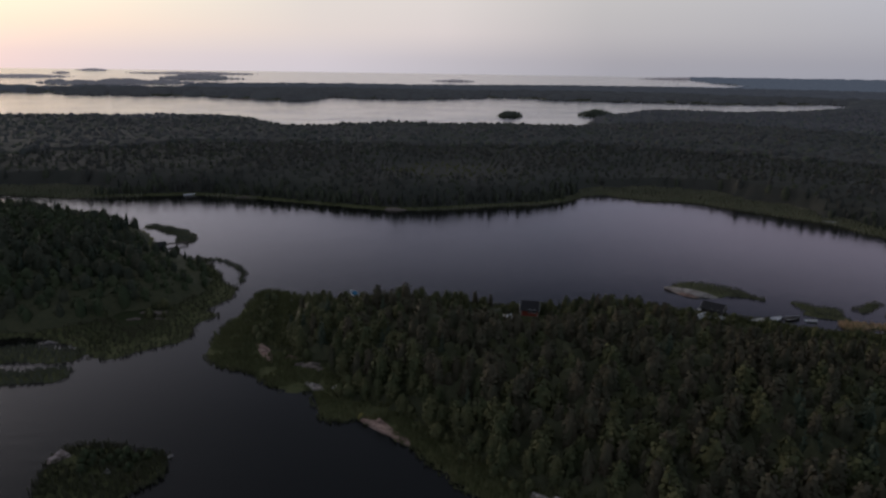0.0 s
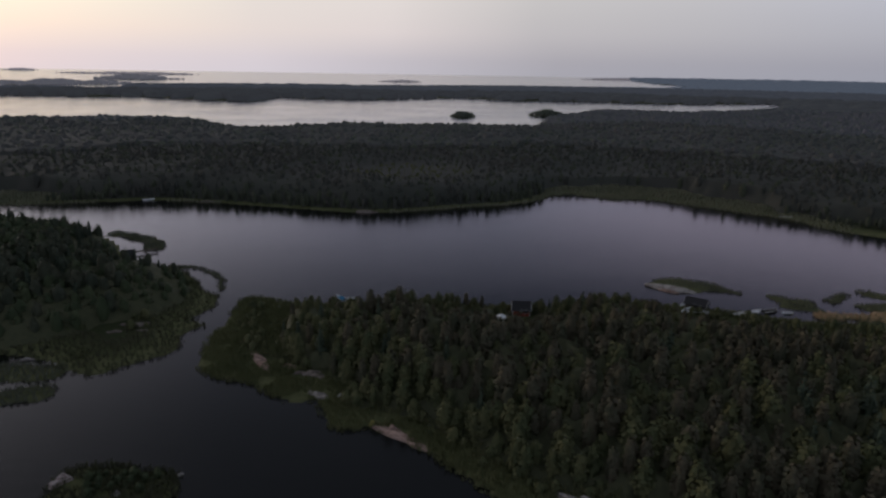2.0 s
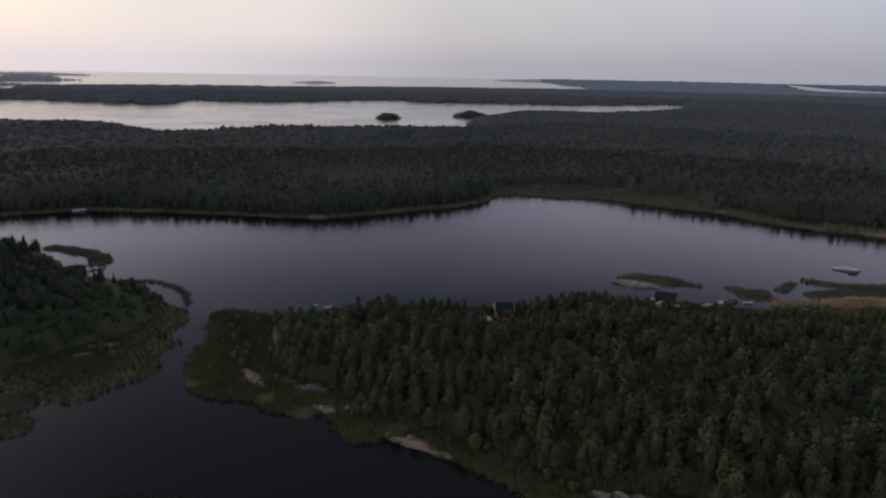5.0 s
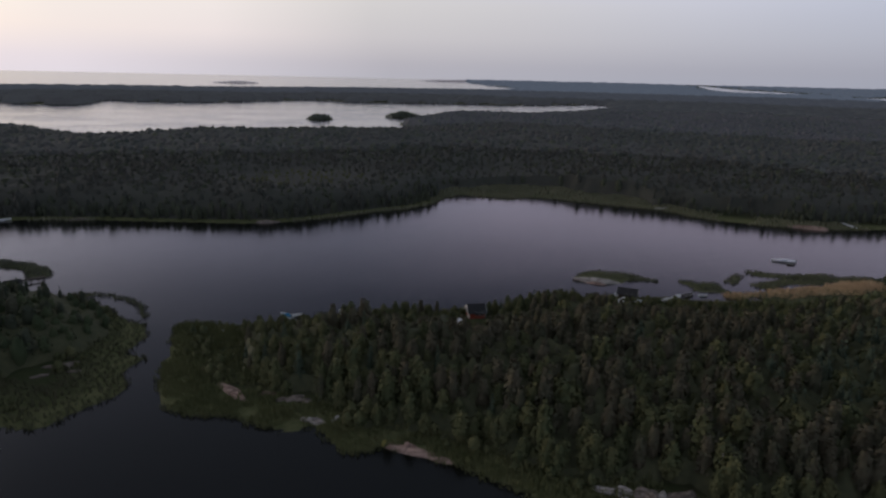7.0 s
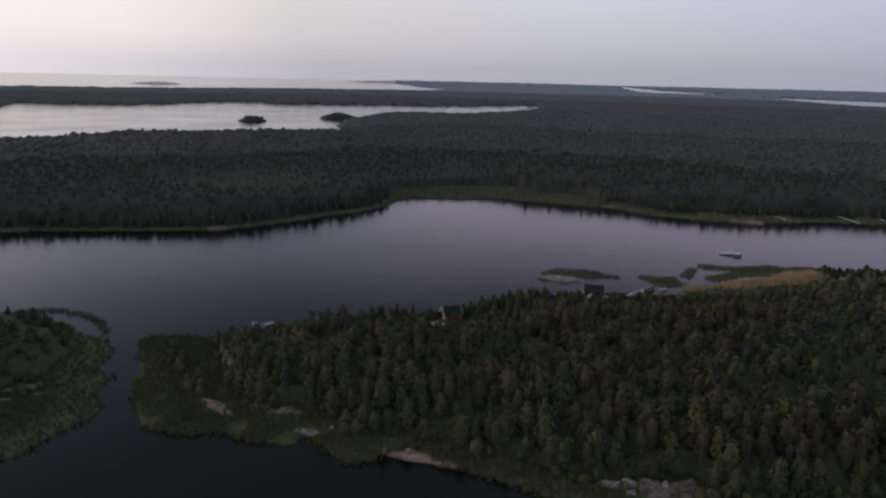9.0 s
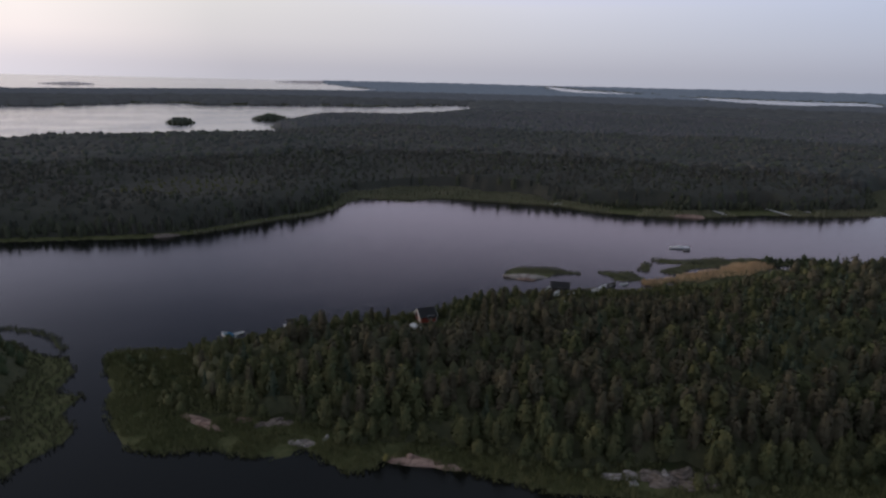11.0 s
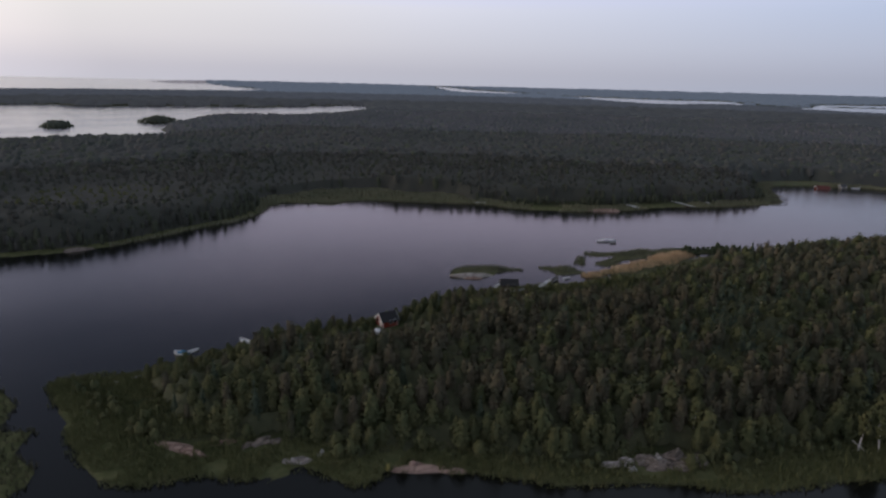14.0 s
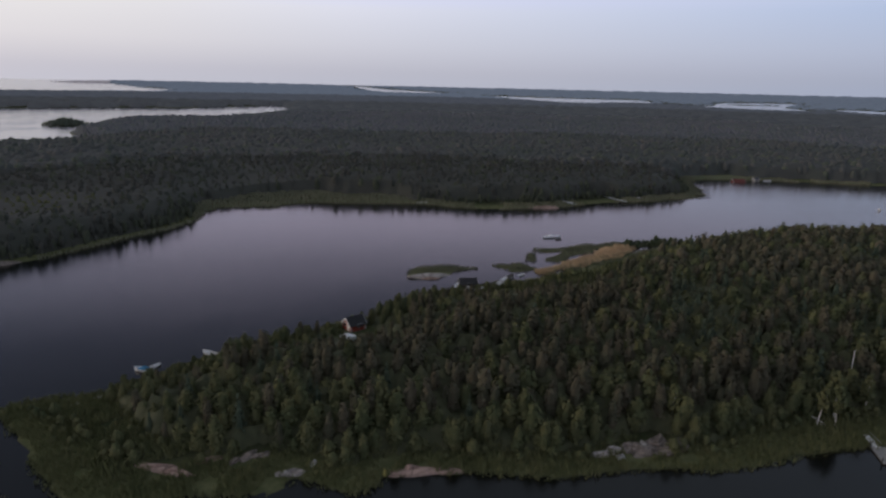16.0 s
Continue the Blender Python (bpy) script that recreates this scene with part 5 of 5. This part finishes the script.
cottage("cottage", "small red wooden cottage with white trim and dark roof", 22.3, 153.0, -9, 4.2, 4.0, 1.8, 1.6, RED_WOOD, DARK_ROOF, WHITE_WOOD)
cottage("boathouse", "dark-roofed wooden boathouse by the bay", 70.2, 155.8, -40, 5.0, 3.6, 1.7, 1.3, DARK_WOOD, DARK_ROOF, GREY_WOOD)
cottage("shed", "grey-roofed shed in a clearing among trees", 74.6, 58.6, -25, 5.0, 3.6, 1.9, 0.9, DARK_WOOD, GREY_ROOF, GREY_WOOD)
cottage("boathouse", "red boathouse on the far shore of the lagoon", 388, 178.5, -45, 8.0, 5.0, 2.4, 2.0, RED_WOOD, RUSTY_ROOF, WHITE_WOOD, windows=False)
cottage("hut", "small pale hut on the far shore", 403, 171.5, -40, 3.4, 3.0, 2.2, 1.2, GREY_WOOD, GREY_ROOF, WHITE_WOOD, windows=False)
cottage("cottage", "white cottage half hidden in far woods", 491, 168, -30, 7.0, 5.5, 3.0, 2.2, WHITE_WOOD, GREY_ROOF, WHITE_WOOD, z=6.0, windows=False)
cottage("hut", "dark hut beside the western island's jetty", -94.6, 206.0, 20, 3.6, 3.0, 2.1, 1.2, DARK_WOOD, DARK_ROOF, DARK_WOOD, windows=False)


# ---- boats ----
def hull_mesh(long, beam, deep, deck=False):
    """A boat's hull, bow at +x, open or decked, its keel below the water."""
    bm = bmesh.new()
    stations, rows = 11, []
    for k in range(stations):
        u = k / (stations - 1)
        x = (u - 0.5) * long
        half = beam / 2 * (0.86 + 0.14 * math.sin(math.pi * min(1, u * 1.6))) * (1 - max(0, (u - 0.5) / 0.5) ** 2.3) + 0.012
        sheer = deep * (0.62 + 0.38 * u ** 2)
        keel = -deep * 0.32 * (1 - max(0, (u - 0.72) / 0.28) ** 2)
        prof = [(-half, sheer), (-half * 0.93, sheer * 0.35), (-half * 0.62, keel * 0.55), (0, keel), (half * 0.62, keel * 0.55), (half * 0.93, sheer * 0.35), (half, sheer)]
        if not deck:
            t = 0.05
            prof += [(half - t, sheer), (half * 0.86, sheer * 0.4), (0, keel * 0.2 + 0.03), (-half * 0.86, sheer * 0.4), (-half + t, sheer)]
        rows.append([bm.verts.new((x, a, b)) for a, b in prof])
    n = len(rows[0])
    for a, b in zip(rows[:-1], rows[1:]):
        for k in range(n):
            bm.faces.new((a[k], a[(k + 1) % n], b[(k + 1) % n], b[k]))
    bm.faces.new(rows[0]), bm.faces.new(rows[-1][::-1])
    return bm


def outboard(parent, long, deep):
    motor = part("outboard_motor", block((0.34, 0.28, 0.46), (-long / 2 - 0.16, 0, deep * 0.62), bevel=0.06), BLACK, parent, "black outboard motor")
    part("shaft", block((0.12, 0.08, 0.75), (-long / 2 - 0.16, 0, deep * 0.62 - 0.75), bevel=0.02), BLACK, motor)


def open_boat(label, x, y, turn, long=4.2, beam=1.6, deep=0.55, hull=None, rim=None, cover=None, z=0.0, group="", motor=True):
    base = thing("rowing_boat" if not motor else "motor_dinghy", pose(x, y, z, 0, 0, turn), label, "boat", group)
    part("hull", hull_mesh(long, beam, deep), hull or WHITE_HULL, base)
    for k in (-0.22, 0.10):
        part("thwart", block((0.26, beam * 0.86, 0.04), (long * k, 0, deep * 0.42)), GREY_WOOD, base, "wooden seat board")
    bm = bmesh.new()
    for k in range(9):
        u, v = k / 9, (k + 1) / 9
        for side in (-1, 1):
            pts = []
            for q in (u, v):
                half = beam / 2 * (0.86 + 0.14 * math.sin(math.pi * min(1, q * 1.6))) * (1 - max(0, (q - 0.5) / 0.5) ** 2.3) + 0.012
                pts.append(Vector(((q - 0.5) * long, side * half, deep * (0.62 + 0.38 * q ** 2) + 0.02)))
            d = pts[1] - pts[0]
            block((d.length + 0.05, 0.07, 0.06), (pts[0] + d / 2)[:], (0, 0, math.degrees(math.atan2(d.y, d.x))), 0.0, bm)
    part("gunwale", bm, rim or WHITE_WOOD, base, "pale rim of the hull")
    if cover:
        bm = bmesh.new()
        bmesh.ops.create_uvsphere(bm, u_segments=16, v_segments=8, radius=1.0)
        for v in list(bm.verts):
            v.co = Vector((v.co.x * long * 0.40 - long * 0.06, v.co.y * beam * 0.48, deep * 0.55 + max(0, v.co.z) * 0.62 * (0.8 + 0.3 * math.cos(v.co.x * 5))))
        part("boat_cover", bm, cover, base, "stretched canvas cover")
    if motor:
        outboard(base, long, deep)
    return base


def cabin_boat(label, x, y, turn, long=8.0, beam=2.5, deep=0.66):
    base = thing("cabin_cruiser", pose(x, y, 0, 0, 0, turn), label, "boat")
    part("hull", hull_mesh(long, beam, deep, True), WHITE_HULL, base)
    part("deck", block((long * 0.62, beam * 0.72, 0.10), (-long * 0.10, 0, deep * 0.70), bevel=0.04), WHITE_HULL, base)
    bm = block((long * 0.34, beam * 0.62, 0.42), (long * 0.02, 0, deep * 0.75), bevel=0.12)
    for v in bm.verts:
        if v.co.z > deep * 0.75 + 0.21:
            v.co.x = v.co.x * 0.74 - 0.1
            v.co.y *= 0.82
    cabin = part("cabin", bm, WHITE_HULL, base)
    for side in (-1, 1):
        part("cabin_window", block((long * 0.20, 0.03, 0.14), (long * 0.02, side * beam * 0.30, deep * 0.75 + 0.12), (side * 9, 0, 0), 0.01), DARK_GLASS, cabin)
    part("windscreen", block((0.05, beam * 0.52, 0.26), (long * 0.155, 0, deep * 0.75 + 0.12), (0, -38, 0), 0.01), DARK_GLASS, cabin)
    part("cockpit_sole", block((long * 0.22, beam * 0.6, 0.06), (-long * 0.30, 0, deep * 0.74)), GREY_WOOD, base, "teak-grey cockpit floor")
    bm = pole_mesh(0.018, 0.55, at=(long * 0.42, 0.12, deep * 0.9))
    for k in (0.2, 0.3, 0.36):
        for side in (-1, 1):
            pole_mesh(0.018, 0.5, at=(long * k, side * beam * (0.44 - k * 0.75), deep * 0.82), bm=bm)
    part("railing", bm, STEEL, base, "thin steel bow railing")
    outboard(base, long, deep)
    return base


cabin_boat("white cabin cruiser moored out in the bay", 148.2, 175.6, 153)
open_boat("small dark tender moored beside a cruiser", 147.0, 171.4, 150, 2.6, 1.3, 0.45, DARK_WOOD, motor=False)
open_boat("white motor dinghy with a blue canvas cover", -24.4, 167.2, 125, 4.0, 1.8, 0.75, cover=BLUE_CLOTH)
open_boat("pale rowing boat at the shore beside a covered dinghy", -21.6, 167.4, 10, 2.4, 1.2, 0.40, motor=False)
open_boat("white rowing boat drawn up by the shore", -10.2, 165.4, 100, 4.4, 1.6, 0.55, motor=False)
open_boat("boat under a white tarpaulin beside the cottage", 16.6, 148.2, -75, 4.2, 2.0, 1.0, cover=WHITE_CLOTH, z=ground_at(16.6, 148.2) + 0.25, motor=False)
open_boat("white rowing boat drawn up by the boathouse", 69.4, 159.6, 30, 4.0, 1.5, 0.5, z=0.0, motor=False)
open_boat("white rowing boat beside the boathouse", 68.6, 150.8, -30, 4.6, 1.7, 0.6, z=ground_at(68.6, 150.8) + 0.5, motor=False)
open_boat("white rowing boat on its trestles by the boathouse", 66.2, 152.4, 40, 4.4, 1.7, 0.6, z=ground_at(66.2, 152.4) + 0.5, motor=False)
open_boat("white motorboat drawn up at the back of the bay", 84.4, 152.2, 25, 5.0, 1.9, 0.7, z=0.1)
open_boat("open boat with a white rim in the bay", 89.4, 153.4, 15, 5.0, 1.9, 0.6, DARK_WOOD, motor=True)
open_boat("small white dinghy moored by the reeds", 93.6, 152.0, -10, 2.8, 1.2, 0.45, motor=False)
for bx, by, turn in ((189.5, 129.6, -20), (214.5, 123.6, -15), (164.5, 266.2, -40), (176.0, 262.4, -40), (223.6, 211.0, 60), (409.5, 165.5, -40), (-123.5, 306.4, 20), (281.5, 193.5, -20)):
    open_boat("white motorboat moored at the shore", bx, by, turn, 5.4, 2.0, 0.8, group="boats along the shores")


# ---- landing stages ----
def jetty(label, a, b, wide, deck=0.9, mat=None, posts=True, group="landing stages"):
    """A landing stage from a to b: boards across, beams along, posts into the water."""
    ax, ay, bx, by = *a, *b
    long = math.hypot(bx - ax, by - ay)
    base = thing("jetty", pose(ax, ay, 0, 0, 0, math.degrees(math.atan2(by - ay, bx - ax))), label, "jetty", group)
    mat = mat or BLEACHED
    count = max(4, int(long / 0.45))
    for k in range(count):
        lift = 0.008 * ((k * 37) % 5)
        part("plank", block((long / count - 0.03, wide, 0.05), ((k + 0.5) * long / count, 0, deck + lift), bevel=0.0), mat, base)
    for side in (-1, 1):
        part("beam", block((long, 0.12, 0.18), (long / 2, side * wide * 0.4, deck - 0.18)), DARK_WOOD, base)
    if posts:
        for k in range(max(2, int(long / 3.2)) + 1):
            for side in (-1, 1):
                part("post", pole_mesh(0.09, deck + 2.3, at=(0.2 + (long - 0.4) * k / max(2, int(long / 3.2)), side * (wide * 0.5 + 0.05), -2.0), sides=6), DARK_WOOD, base)
    return base


jetty("grey plank jetty on the far shore", (227, 223), (221, 209), 1.8)
jetty("long grey plank jetty on the far shore", (256, 211), (249, 192), 2.0)
jetty("short plank jetty on the far shore", (272, 201), (266, 192), 1.8)
jetty("plank jetty running along the far shore", (272, 200), (281, 195), 1.5)
jetty("dark jetty off the wooded spit", (316, 182), (327, 176), 1.3, mat=DARK_WOOD)
jetty("dark jetty off the tip of the spit", (301, 174), (309, 169), 1.3, mat=DARK_WOOD)
jetty("dark wooden jetty on the western island", (-99, 211.5), (-89.5, 217), 1.4, mat=DARK_WOOD)
jetty("pale plank landing by the boathouse", (77.4, 149.4), (81.4, 151.0), 2.0)

dock = thing("floating_dock", pose(49.4, 43.9, 0, 0, 0, 29), "pale grey floating dock with a gangway", "dock")
part("float", block((6.0, 2.6, 0.40), (0, 0, -0.15), bevel=0.05), DARK_WOOD, dock, "dark float box")
for k in range(15):
    part("plank", block((0.37, 2.66, 0.05), (-2.8 + k * 0.4, 0, 0.26 + 0.006 * (k % 3)), bevel=0.0), GREY_WOOD, dock)
ramp_part = part("gangway", block((3.6, 1.1, 0.08), (4.2, 0.55, 0.42), (0, -6, 12)), WHITE_WOOD, dock, "pale sloping gangway")
for side in (-1, 1):
    part("handrail", block((3.4, 0.05, 0.05), (4.2, 0.55 + side * 0.5, 1.25), (0, -6, 12), 0.01), STEEL, ramp_part)
for k in (-2.6, 2.6):
    part("mooring_post", pole_mesh(0.10, 3.2, at=(k, 1.4, -2.0)), DARK_WOOD, dock)

flagpole = thing("flagpole", pose(69.5, 53.6, ground_at(69.5, 53.6)), "white flagpole among the trees", "flagpole")
part("pole", pole_mesh(0.11, 9.4, 0.06), WHITE_WOOD, flagpole)
bm = bmesh.new()
bmesh.ops.create_uvsphere(bm, u_segments=10, v_segments=6, radius=0.14, matrix=Matrix.Translation((0, 0, 9.5)))
part("finial", bm, WHITE_WOOD, flagpole)
part("base_bracket", block((0.34, 0.34, 0.7), (0, 0, -0.1)), STEEL, flagpole)

buoy = thing("mooring_buoy", pose(336, 88, 0), "white mooring buoy on the lagoon", "buoy")
bm = bmesh.new()
bmesh.ops.create_uvsphere(bm, u_segments=14, v_segments=9, radius=0.75, matrix=Matrix.Translation((0, 0, 0.35)))
part("float", bm, WHITE_HULL, buoy)
part("eye", pole_mesh(0.16, 0.5, at=(0, 0, 1.0)), STEEL, buoy)

# birches with bare white stems at the shore, and a fallen one
for k, (bx, by, lean, tall_by) in enumerate(((52.0, 55.2, 6, 0.95), (53.8, 52.4, -5, 1.0), (63.0, 49.4, 4, 0.9), (31.0, 74.6, -2, 1.0), (57.0, 53.4, 3, 1.05))):
    g = np.random.default_rng(700 + k)
    base = thing("birch_tree", pose(bx, by, ground_at(bx, by) - 0.1, lean, lean * 0.6, 40 * k), "shore birch with a bare white stem", "tree", "shore birches")
    co, fa = stem(g, 8.6 * tall_by, 0.16, 4, 0.5, 0.05)
    mesh = mesh_of("trunk", co, [fa])
    mesh.materials.append(BARK_BIRCH)
    new("trunk", mesh).parent = base
    co, fa = crown(g, "birch", 6.4 * tall_by, 280, 0.36, 0.72)
    mesh = mesh_of("crown", co + (0, 0, 2.9 * tall_by), [fa])
    mesh.materials.append(BROAD)
    new("crown", mesh).parent = base
g = np.random.default_rng(720)
log = thing("fallen_birch", pose(53.0, 56.4, ground_at(53, 56.4) + 0.9, 0, -72, 28), "fallen white birch stem leaning into the grass", "log")
co, fa = stem(g, 6.5, 0.11, 3, 0.4, 0.04)
mesh = mesh_of("trunk", co, [fa])
mesh.materials.append(BARK_BIRCH)
new("trunk", mesh).parent = log
